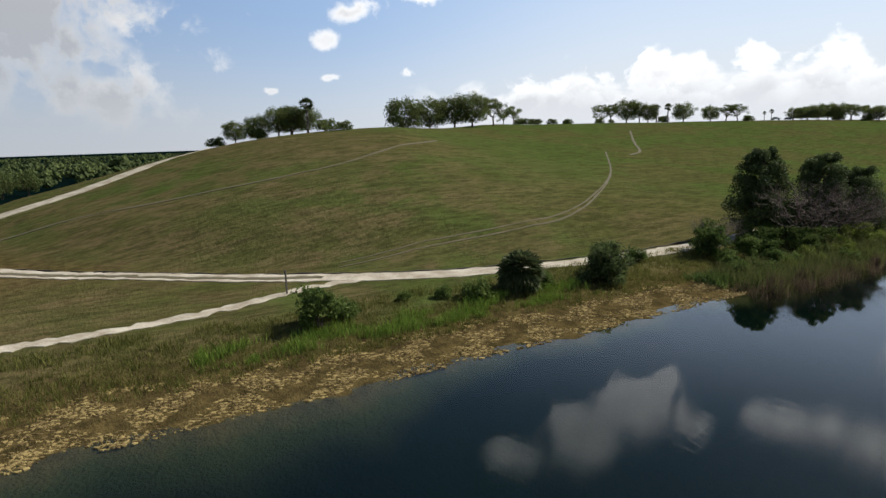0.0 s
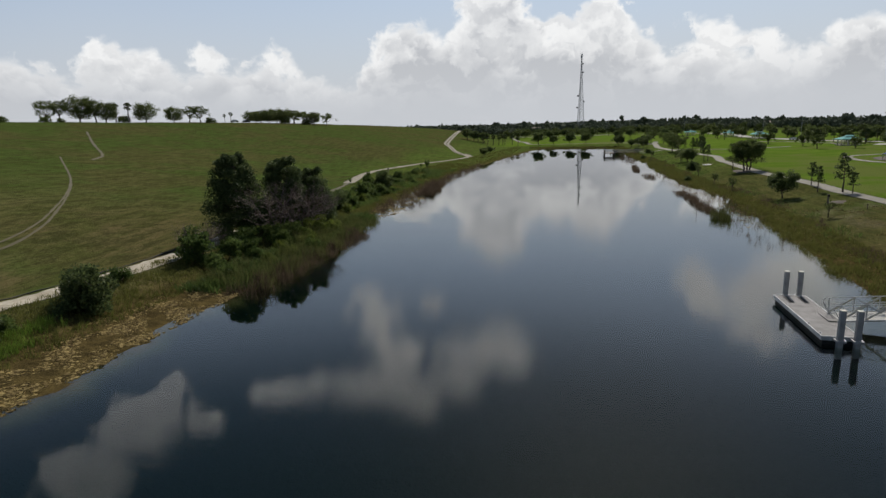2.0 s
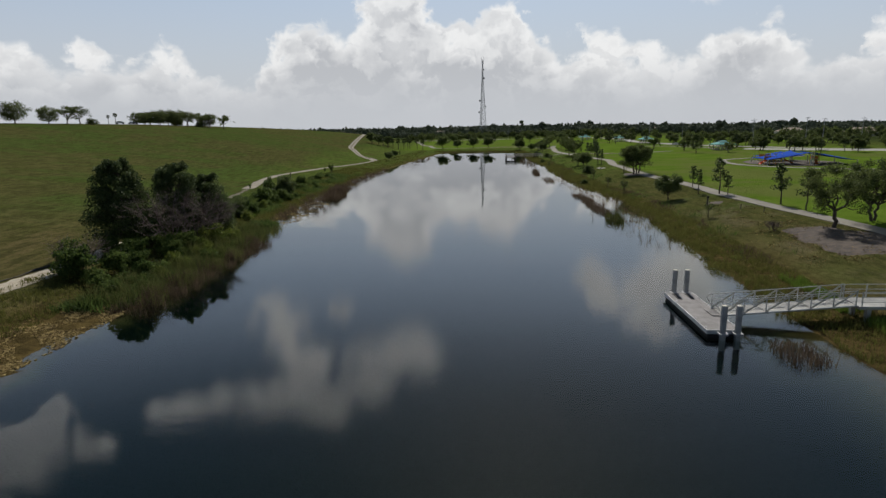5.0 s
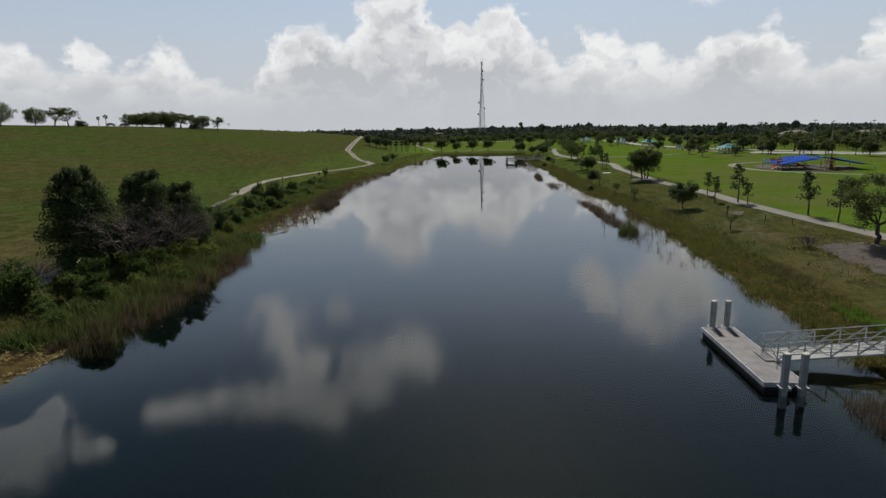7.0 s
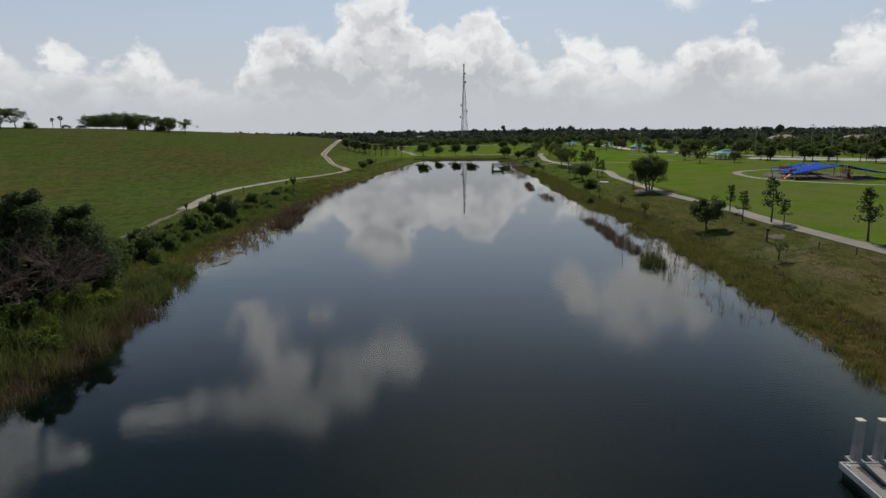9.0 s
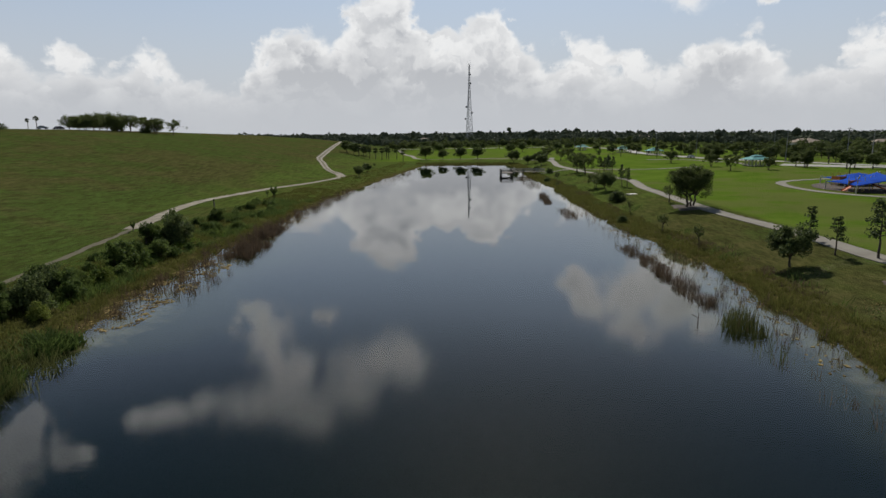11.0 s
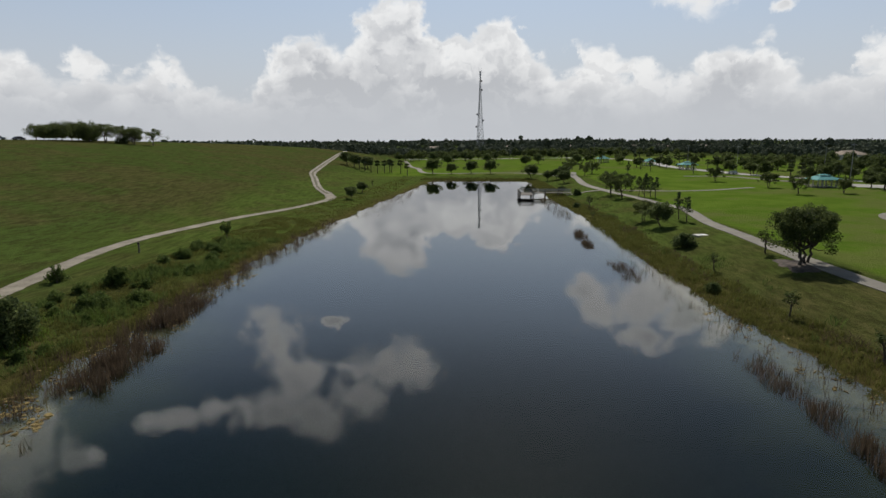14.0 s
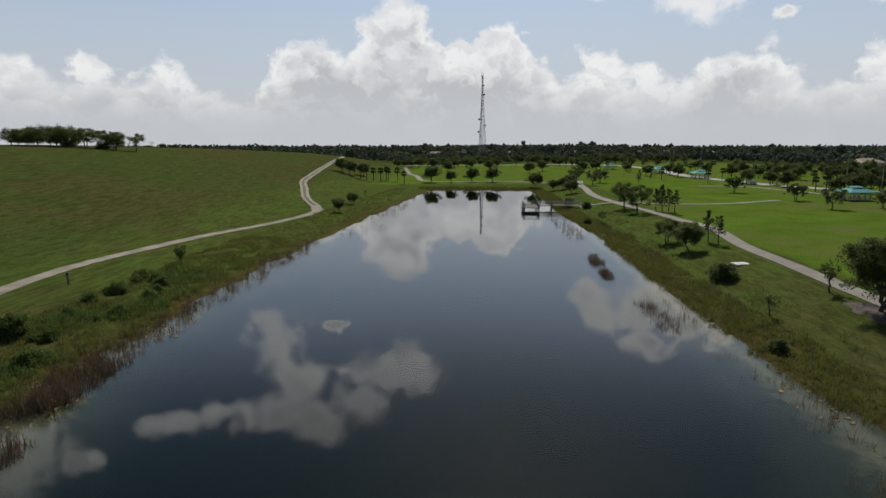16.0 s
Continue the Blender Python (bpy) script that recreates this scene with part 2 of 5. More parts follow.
def ground_material():
    m, t, b = material("turf")
    pos = place(t)
    s = node(t, "ShaderNodeSeparateXYZ")
    t.links.new(pos, s.inputs[0])
    n1, n2, n3, n4 = fbm(t, pos, 0.022, 4), fbm(t, pos, 0.12, 5, 0.6), fbm(t, pos, 0.9, 5, 0.65), fbm(t, pos, 5.0, 4, 0.7)
    stretch = node(t, "ShaderNodeVectorMath", operation="MULTIPLY")
    t.links.new(pos, stretch.inputs[0])
    stretch.inputs[1].default_value = (1.0, 0.25, 1.0)
    n5 = fbm(t, stretch.outputs[0], 0.5, 5, 0.7)
    fine = calc(t, "ADD", calc(t, "MULTIPLY", n3, 0.5), calc(t, "MULTIPLY", n4, 0.5))
    # rough hill turf: green, olive and dry brown
    f = calc(t, "ADD", calc(t, "MULTIPLY", n1, 0.9), calc(t, "MULTIPLY", n2, 0.5))
    rough = mix(t, step(t, f, 0.62, 0.80), (0.100, 0.094, 0.035), (0.072, 0.110, 0.026))
    dry = calc(t, "MULTIPLY", step(t, s.outputs[1], 20.0, 105.0, 0.85, 0.0), step(t, n2, 0.36, 0.60))
    rough = mix(t, dry, rough, (0.150, 0.104, 0.056))
    rough = mix(t, step(t, n5, 0.40, 0.66, 0.0, 0.55), rough, (0.048, 0.064, 0.014))
    rough = mix(t, step(t, fine, 0.5, 0.68, 0.0, 0.5), rough, (0.128, 0.138, 0.040))
    tuft = fbm(t, stretch.outputs[0], 2.4, 6, 0.75)
    rough = mix(t, step(t, tuft, 0.46, 0.62, 0.0, 0.6), rough, (0.040, 0.042, 0.013))
    clod = fbm(t, stretch.outputs[0], 0.95, 8, 0.8)
    rough = mix(t, step(t, clod, 0.47, 0.59, 0.0, 0.66), rough, (0.040, 0.043, 0.016))
    rough = mix(t, step(t, clod, 0.40, 0.30, 0.0, 0.5), rough, (0.158, 0.146, 0.064))
    # fresher grass at the foot of the hill beside the lake path
    lush = calc(t, "MULTIPLY", calc(t, "MULTIPLY", step(t, s.outputs[0], -76.0, -58.0), step(t, s.outputs[1], 130.0, 180.0)), step(t, n2, 0.36, 0.58, 0.25, 0.8))
    rough = mix(t, lush, rough, mix(t, step(t, clod, 0.42, 0.6), (0.098, 0.140, 0.030), (0.060, 0.085, 0.018)))
    # bare sandy soil in broken patches beside the concrete path
    bare = calc(t, "MULTIPLY", calc(t, "MULTIPLY", step(t, s.outputs[0], 31.0, 36.0), step(t, s.outputs[0], 40.0, 42.5, 1.0, 0.0)), step(t, s.outputs[1], 96.0, 112.0, 1.0, 0.0))
    bare = calc(t, "MULTIPLY", bare, calc(t, "MULTIPLY", step(t, n2, 0.47, 0.60), step(t, n4, 0.46, 0.58)))
    rough = mix(t, bare, rough, (0.185, 0.150, 0.100))
    # mown lawn past the concrete path
    lawn = mix(t, step(t, n2, 0.3, 0.7), (0.080, 0.136, 0.016), (0.116, 0.178, 0.024))
    lawn = mix(t, step(t, fine, 0.45, 0.7, 0.0, 0.4), lawn, (0.135, 0.165, 0.034))
    lawn = mix(t, step(t, calc(t, "ADD", n1, calc(t, "MULTIPLY", calc(t, "SUBTRACT", n2, 0.5), 0.5)), 0.48, 0.62, 0.0, 0.65), lawn, (0.118, 0.125, 0.042))
    edge = calc(t, "ADD", s.outputs[0], calc(t, "MULTIPLY", calc(t, "SUBTRACT", n3, 0.5), 1.5))
    is_lawn = calc(t, "MULTIPLY", step(t, edge, 43.5, 46.0), step(t, s.outputs[0], 150.0, 190.0, 1.0, 0.0))
    far = calc(t, "MULTIPLY", step(t, s.outputs[1], 340.0, 350.0), step(t, s.outputs[0], -60.0, -40.0))
    is_lawn = calc(t, "MAXIMUM", is_lawn, far)
    is_lawn = calc(t, "MULTIPLY", is_lawn, step(t, s.outputs[1], 560.0, 640.0, 1.0, 0.0))
    col = mix(t, is_lawn, rough, lawn)
    # low wet bank: straw and brown sedge
    low = step(t, calc(t, "ADD", calc(t, "ADD", s.outputs[2], step(t, s.outputs[1], 55.0, 85.0, 0.0, 0.32)), calc(t, "MULTIPLY", calc(t, "SUBTRACT", n3, 0.5), 0.5)), 0.08, 0.75, 1.0, 0.0)
    sedge = mix(t, step(t, n3, 0.35, 0.65), (0.050, 0.038, 0.016), (0.112, 0.082, 0.032))
    col = mix(t, low, col, sedge)
    # lake bed: pale algae in the shallows; darkened with depth for light lost in water
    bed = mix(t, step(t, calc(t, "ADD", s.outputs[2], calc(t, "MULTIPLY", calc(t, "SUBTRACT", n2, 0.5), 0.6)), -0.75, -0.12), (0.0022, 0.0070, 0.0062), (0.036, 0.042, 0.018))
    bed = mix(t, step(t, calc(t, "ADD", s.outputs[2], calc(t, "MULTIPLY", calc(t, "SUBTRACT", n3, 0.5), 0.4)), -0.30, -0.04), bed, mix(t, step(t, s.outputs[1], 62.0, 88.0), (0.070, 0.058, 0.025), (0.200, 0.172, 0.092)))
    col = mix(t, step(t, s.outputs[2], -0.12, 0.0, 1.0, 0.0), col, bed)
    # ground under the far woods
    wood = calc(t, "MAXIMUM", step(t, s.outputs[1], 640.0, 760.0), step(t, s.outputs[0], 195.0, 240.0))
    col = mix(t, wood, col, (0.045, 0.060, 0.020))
    t.links.new(col, b.inputs["Base Color"])
    b.inputs["Roughness"].default_value = 0.95
    b.inputs["Specular IOR Level"].default_value = 0.0
    bump(t, b, calc(t, "ADD", n4, calc(t, "MULTIPLY", n3, 1.5)), 0.9, 0.16)
    return m


def water_material():
    m, t, b = material("lake_water")
    t.nodes.remove(b)
    pos = place(t)
    st = node(t, "ShaderNodeVectorMath", operation="MULTIPLY")
    t.links.new(pos, st.inputs[0])
    st.inputs[1].default_value = (0.4, 1.3, 1.0)
    wy = node(t, "ShaderNodeSeparateXYZ")
    t.links.new(pos, wy.inputs[0])
    breeze = calc(t, "MULTIPLY", step(t, wy.outputs[1], 62.0, 100.0, 1.0, 0.0), step(t, wy.outputs[0], -24.0, -15.0))
    patch = calc(t, "MULTIPLY", step(t, fbm(t, pos, 0.05, 3), 0.40, 0.62, 0.35, 1.0), breeze)
    rip = calc(t, "ADD", fbm(t, st.outputs[0], 2.2, 3, 0.5, 0.4), calc(t, "MULTIPLY", fbm(t, st.outputs[0], 0.5, 2), 0.8))
    bp = node(t, "ShaderNodeBump", i_Strength=0.14, i_Distance=0.05)
    t.links.new(calc(t, "MULTIPLY", rip, patch), bp.inputs["Height"])
    gl = node(t, "ShaderNodeBsdfGlossy", distribution="BECKMANN", i_Anisotropy=0.42)
    t.links.new(node(t, "ShaderNodeCombineXYZ", i_X=1.0).outputs[0], gl.inputs["Tangent"])
    t.links.new(calc(t, "MULTIPLY", step(t, wy.outputs[1], 78.0, 132.0, 0.066, 0.0), step(t, wy.outputs[0], -25.0, -13.0)), gl.inputs["Roughness"])
    t.links.new(bp.outputs[0], gl.inputs["Normal"])
    tr = node(t, "ShaderNodeBsdfTransparent", i_Color=(0.78, 0.84, 0.78, 1))
    fr = node(t, "ShaderNodeLayerWeight", i_Blend=0.5)
    t.links.new(bp.outputs[0], fr.inputs["Normal"])
    gloss = calc(t, "MULTIPLY_ADD", calc(t, "POWER", fr.outputs["Facing"], 5.0), 0.98, 0.02)
    gloss = calc(t, "MULTIPLY", gloss, calc(t, "MULTIPLY_ADD", gloss, -0.35, 1.35))
    mx = node(t, "ShaderNodeMixShader")
    t.links.new(gloss, mx.inputs[0])
    t.links.new(tr.outputs[0], mx.inputs[1])
    t.links.new(gl.outputs[0], mx.inputs[2])
    t.links.new(mx.outputs[0], t.nodes["Material Output"].inputs["Surface"])
    return m


TURF, WATER = ground_material(), water_material()
LIME = plain("crushed_limestone", (0.165, 0.138, 0.097), (0.315, 0.278, 0.212), 0.95, scale=0.35, fine=6, relief=0.03, object_space=False)
CONCRETE = plain("path_concrete", (0.155, 0.138, 0.106), (0.225, 0.205, 0.163), 0.9, scale=0.3, fine=8, relief=0.01, object_space=False)
ASPHALT = plain("pale_road", (0.26, 0.245, 0.22), (0.38, 0.36, 0.325), 0.9, scale=0.2, fine=6, relief=0.01, object_space=False)
# same limestone as LIME, its view-dependent brightness put into the colour
LIME_BRIGHT = plain("bright_view_limestone", (0.26, 0.215, 0.15), (0.52, 0.465, 0.365), 0.95, scale=0.45, fine=5, relief=0.03, object_space=False)
DIRT = plain("worn_trail", (0.076, 0.064, 0.029), (0.102, 0.086, 0.041), 0.95, scale=0.5, fine=6, relief=0.03, object_space=False)
BLACK = plain("dull_black", (0.018, 0.017, 0.015), (0.05, 0.045, 0.04), 0.9)
BARK = plain("bark", (0.055, 0.042, 0.030), (0.13, 0.105, 0.08), 0.95, scale=2, fine=14, relief=0.03)
GREYWOOD = plain("bare_twigs", (0.10, 0.072, 0.060), (0.205, 0.155, 0.132), 0.95, scale=2, fine=14)
LEAF_OAK = leafy("oak_leaves", (0.044, 0.060, 0.020), (0.118, 0.142, 0.046), through=0.45)
LEAF_DARK = leafy("dark_leaves", (0.042, 0.060, 0.023), (0.122, 0.150, 0.052), through=0.45)
LEAF_PINE = leafy("pine_needles", (0.032, 0.050, 0.020), (0.092, 0.116, 0.044), through=0.35)
LEAF_BUSH = leafy("bush_leaves", (0.036, 0.062, 0.016), (0.120, 0.158, 0.042), through=0.45)
LEAF_YELLOW = leafy("willow_leaves", (0.075, 0.105, 0.018), (0.190, 0.215, 0.050), through=0.35)
LEAF_PALM = leafy("palm_fronds", (0.040, 0.055, 0.022), (0.125, 0.145, 0.065), 0.5, 0.25)
# distant leaves: aerial haze mixed into the colour as a paler grey-green
LEAF_HAZED = leafy("hazed_far_foliage", (0.090, 0.106, 0.066), (0.172, 0.188, 0.128), 0.9, 0.45)
REED_BROWN = leafy("brown_reeds", (0.056, 0.040, 0.027), (0.148, 0.110, 0.072), 0.8, 0.3)
REED_GREEN = leafy("green_reeds", (0.045, 0.056, 0.016), (0.120, 0.125, 0.042), 0.8, 0.3)
GRASS_LUSH = leafy("lush_grass", (0.075, 0.130, 0.018), (0.150, 0.215, 0.038), 0.8, 0.3)
GRASS_DRY = leafy("olive_grass", (0.056, 0.064, 0.015), (0.130, 0.128, 0.036), 0.85, 0.4)
MATS = leafy("dead_water_weed", (0.060, 0.040, 0.018), (0.26, 0.195, 0.080), 0.95, 0.0)
ALU = plain("aluminium", (0.42, 0.42, 0.41), (0.57, 0.57, 0.555), 0.5, 0.2, scale=1.5, fine=30)
DECK = plain("grey_decking", (0.19, 0.178, 0.170), (0.285, 0.268, 0.258), 0.85, scale=1.2, fine=25)
PALEDECK = plain("pale_gangway_deck", (0.34, 0.33, 0.30), (0.50, 0.485, 0.45), 0.8, scale=1.0, fine=18)
PILE = plain("cast_concrete", (0.27, 0.265, 0.25), (0.42, 0.41, 0.39), 0.9, scale=1.0, fine=20, relief=0.006)
TEAL = plain("teal_metal_roof", (0.060, 0.27, 0.26), (0.095, 0.35, 0.335), 0.85, 0.0, scale=0.6, fine=9)
CREAM = plain("cream_paint", (0.50, 0.47, 0.38), (0.62, 0.58, 0.48), 0.6)
SAIL = plain("blue_shade_cloth", (0.006, 0.050, 0.34), (0.010, 0.080, 0.46), 0.95, scale=0.7, fine=12)
SAIL.node_tree.nodes["Principled BSDF"].inputs["Specular IOR Level"].default_value = 0.05
STEEL = plain("galvanised_steel", (0.30, 0.30, 0.31), (0.46, 0.46, 0.47), 0.5, 0.6)
WOOD = plain("weathered_timber", (0.11, 0.090, 0.070), (0.21, 0.18, 0.145), 0.9)
TILE = plain("tan_roof_tiles", (0.24, 0.17, 0.12), (0.42, 0.34, 0.26), 0.9, scale=0.5, fine=6)
STUCCO = plain("pale_stucco", (0.52, 0.47, 0.38), (0.66, 0.62, 0.54), 0.9)
GLASS = plain("dark_window_glass", (0.02, 0.025, 0.03), (0.05, 0.055, 0.06), 0.1)
ORANGE = plain("orange_plastic", (0.55, 0.13, 0.02), (0.66, 0.20, 0.03), 0.4)
YELLOW = plain("yellow_plastic", (0.60, 0.42, 0.03), (0.70, 0.52, 0.06), 0.4)
MULCH = plain("bare_mulch", (0.030, 0.021, 0.014), (0.105, 0.075, 0.054), 0.98, scale=1.2, fine=5, relief=0.05, object_space=False)
RUBBER = plain("tyre_rubber", (0.012, 0.012, 0.012), (0.03, 0.03, 0.03), 0.85)

# ---- the lie of the land ----
SHORE_L = [(-90, -28.3), (0, -28.3), (45, -27.9), (55, -26.8), (66, -27.8), (78, -30.5), (92, -31.9), (105, -33.3), (170, -32.9), (200, -30.9), (235, -27.7), (280, -23.1), (316, -19.7), (331, -15.8)]
SHORE_R = [(-90, 22.4), (45, 22.4), (62, 23.4), (92, 25.5), (112, 26.5), (134, 23.4), (165, 22.4), (205, 22.9), (250, 20.4), (300, 20.9), (331, 19.4)]
FALL = -0.0122
HILL_FOOT = [(-420, 800), (-180, 740), (-95, 680), (-64, 600), (-53, 500), (-50, 330), (-49, 262), (-53, 225), (-62, 190), (-63, 165), (-58, 135), (-50, 100), (-46, 70),
             (-46, 40), (-50, 24), (-62, 6), (-80, -11), (-100, -23), (-130, -38), (-172, -36), (-222, -8), (-300, 30), (-400, 110), (-560, 300), (-900, 480)]


def lerp(v, table):
    return np.interp(v, [p[0] for p in table], [p[1] for p in table])


def smooth(v, a, b):
    t = np.clip((v - a) / (b - a), 0, 1)
    return t * t * (3 - 2 * t)


def inside_hill(x, y):
    """Metres inside the hill's foot (negative outside)."""
    best = np.full(np.shape(x), 1e9)
    side = np.full(np.shape(x), 1.0)
    for (ax, ay), (bx, by) in zip(HILL_FOOT, HILL_FOOT[1:]):
        ex, ey = bx - ax, by - ay
        t = np.clip(((x - ax) * ex + (y - ay) * ey) / (ex * ex + ey * ey), 0, 1)
        d = np.hypot(x - ax - t * ex, y - ay - t * ey)
        s = np.sign(ex * (y - ay) - ey * (x - ax))
        side = np.where(d < best - 1e-6, s, side)
        best = np.minimum(best, d)
    return best * -side


def shore_off(x, y):
    """Metres from the water's edge, outwards (negative in the lake)."""
    wob = 0.5 * np.sin(y * 0.31) + 0.35 * np.sin(y * 0.83 + 1.3) + 0.2 * np.sin(y * 1.9)
    left = lerp(y, SHORE_L) + wob - x
    right = x - lerp(y, SHORE_R) - 0.35 - 0.4 * wob
    north = y - 327 - 0.7 * np.sin(x * 0.4)
    south = -75 - y
    return np.maximum(np.maximum(left, right), np.maximum(north, south))


def height(x, y):
    x, y = np.asarray(x, float), np.asarray(y, float)
    off = shore_off(x, y)
    west = x < -3
    shelf = np.where(west & (y < 60), 6.0, 2.0)
    bank = 0.06 * np.clip(off, 0, shelf) / shelf + 1.2 * smooth(off, shelf * 0.7, np.where(west, 15, 17))
    slope = 0.11 - 0.06 * smooth(y, 78, 90) * (1 - smooth(y, 118, 145))
    slope = slope + 0.4 * west * smooth(y, 6, 26) * (1 - smooth(y, 74, 84))
    z = np.where(off > 0, bank, np.maximum(-2.2, off * slope))
    d = inside_hill(x, y)
    top = np.interp(y, [-50, 60, 200, 330, 480, 620, 900], [19.5, 20.8, 20.9, 19.2, 16.2, 11.4, 7.5])
    top = top + 0.6 * np.sin(x * 0.021) * np.sin(y * 0.017 + 1)
    k = 2.2
    dd = np.clip(d, 0, 700)
    rise = (0.16 + 0.09 * (1 - smooth(y, 5, 95))) * dd * smooth(dd, -6, 14)
    hill = -k * np.log(np.exp(-rise / k) + np.exp(-top / k)) + k * np.log(1 + np.exp(-top / k))
    z = z + np.where(d > 0, hill, 0)
    swell = 0.10 * np.sin(x * 0.11 + 2 * np.sin(y * 0.05)) * np.sin(y * 0.13 + x * 0.03)
    # the land rises gently from the lake to the park
    return z + swell * smooth(off, 4, 20) - FALL * np.clip(x, -260, 110) * smooth(off, 5, 18)


def ground(x, y):
    return float(height(x, y))


# ---- building helpers ----
rng = np.random.default_rng(7)


def mesh_of(name, verts, faces, mats, shade=False):
    """A mesh from arrays of points and of equal-sided faces."""
    verts, faces = np.asarray(verts, np.float32), np.asarray(faces, np.int32)
    me = bpy.data.meshes.new(name)
    k = faces.shape[1]
    me.vertices.add(len(verts))
    me.vertices.foreach_set("co", verts.ravel())
    me.loops.add(faces.size)
    me.loops.foreach_set("vertex_index", faces.ravel())
    me.polygons.add(len(faces))
    me.polygons.foreach_set("loop_start", np.arange(0, faces.size, k, dtype=np.int32))
    me.polygons.foreach_set("loop_total", np.full(len(faces), k, np.int32))
    me.polygons.foreach_set("use_smooth", np.full(len(faces), shade, bool))
    me.update(calc_edges=True)
    me.materials.append(mats)
    return me


def part(name, bm, mat, parent, label=""):
    """One bmesh (or ready mesh) as one mesh object under a thing or a part."""
    if isinstance(bm, bmesh.types.BMesh):
        me = bpy.data.meshes.new(name)
        bm.to_mesh(me)
        bm.free()
        me.materials.append(mat)
    else:
        me = bm
    ob = new(name, me)
    ob.parent = parent
    return tagged(ob, label)


def thing(name, label, category, m=None, group="", kind=""):
    ob = tagged(new(name), label, category, group, kind)
    ob.empty_display_size = 0.3
    if m is not None:
        ob.matrix_basis = m
    return ob


def box(bm, x0, x1, y0, y1, z0, z1, bevel=0.0):
    got = bmesh.ops.create_cube(bm, size=1)
    for v in got["verts"]:
        v.co = ((x0 + x1) / 2 + v.co.x * (x1 - x0), (y0 + y1) / 2 + v.co.y * (y1 - y0), (z0 + z1) / 2 + v.co.z * (z1 - z0))
    if bevel:
        edges = list({e for v in got["verts"] for e in v.link_edges})
        bmesh.ops.bevel(bm, geom=edges, offset=bevel, segments=1, affect="EDGES")
    return bm


def rod(bm, a, b, r, sides=6, r2=None):
    a, b = Vector(a), Vector(b)
    m = Matrix.Translation((a + b) / 2) @ (b - a).to_track_quat("Z", "Y").to_matrix().to_4x4()
    bmesh.ops.create_cone(bm, cap_ends=True, segments=sides, radius1=r, radius2=r if r2 is None else r2, depth=(b - a).length, matrix=m)
    return bm


def spun(path, radii, sides=7):
    """Points and quads of a tapering tube along a path."""
    path, radii = np.asarray(path, float), np.asarray(radii, float)
    d = np.gradient(path, axis=0)
    d /= np.linalg.norm(d, axis=1, keepdims=True) + 1e-9
    ref = np.where(np.abs(d[:, 2:3]) > 0.9, [[1.0, 0, 0]], [[0, 0, 1.0]])
    u = np.cross(d, ref)
    u /= np.linalg.norm(u, axis=1, keepdims=True) + 1e-9
    v = np.cross(d, u)
    a = np.linspace(0, 2 * np.pi, sides, endpoint=False)
    ring = path[:, None] + radii[:, None, None] * (np.cos(a)[None, :, None] * u[:, None] + np.sin(a)[None, :, None] * v[:, None])
    n = len(path)
    i, j = np.meshgrid(np.arange(n - 1), np.arange(sides), indexing="ij")
    k = (j + 1) % sides
    quads = np.stack([i * sides + j, i * sides + k, (i + 1) * sides + k, (i + 1) * sides + j], -1).reshape(-1, 4)
    return ring.reshape(-1, 3), quads


def gather(pieces):
    vs, fs, n = [], [], 0
    for v, f in pieces:
        vs.append(v)
        fs.append(np.asarray(f) + n)
        n += len(v)
    return np.concatenate(vs), np.concatenate(fs)


def leaves(r, centres, radii, per, size, squash=0.8, droop=0.0):
    """Leaf quads in loose clumps round the centres."""
    n = len(centres) * per
    c = np.repeat(np.asarray(centres, float), per, 0)
    rad = np.repeat(np.asarray(radii, float), per)
    d = r.normal(size=(n, 3))
    d /= np.linalg.norm(d, axis=1, keepdims=True)
    pos = c + d * (rad * r.random(n) ** 0.45)[:, None] * [1, 1, squash]
    a = r.normal(size=(n, 3)) + d * 0.4
    a[:, 2] -= droop
    a /= np.linalg.norm(a, axis=1, keepdims=True)
    b = np.cross(a, r.normal(size=(n, 3)))
    b /= np.linalg.norm(b, axis=1, keepdims=True)
    s = (size * (0.6 + 0.8 * r.random(n)))[:, None]
    v = np.stack([pos - a * s * 0.5, pos + b * s * 0.32, pos + a * s * 0.5, pos - b * s * 0.32], 1).reshape(-1, 3)
    return v, np.arange(n * 4).reshape(-1, 4)


def bent(r, a, b, n=5, wild=0.08):
    a, b = np.asarray(a, float), np.asarray(b, float)
    t = np.linspace(0, 1, n)[:, None]
    p = a + (b - a) * t
    return p + r.normal(size=p.shape) * wild * np.linalg.norm(b - a) * np.sin(np.pi * t)


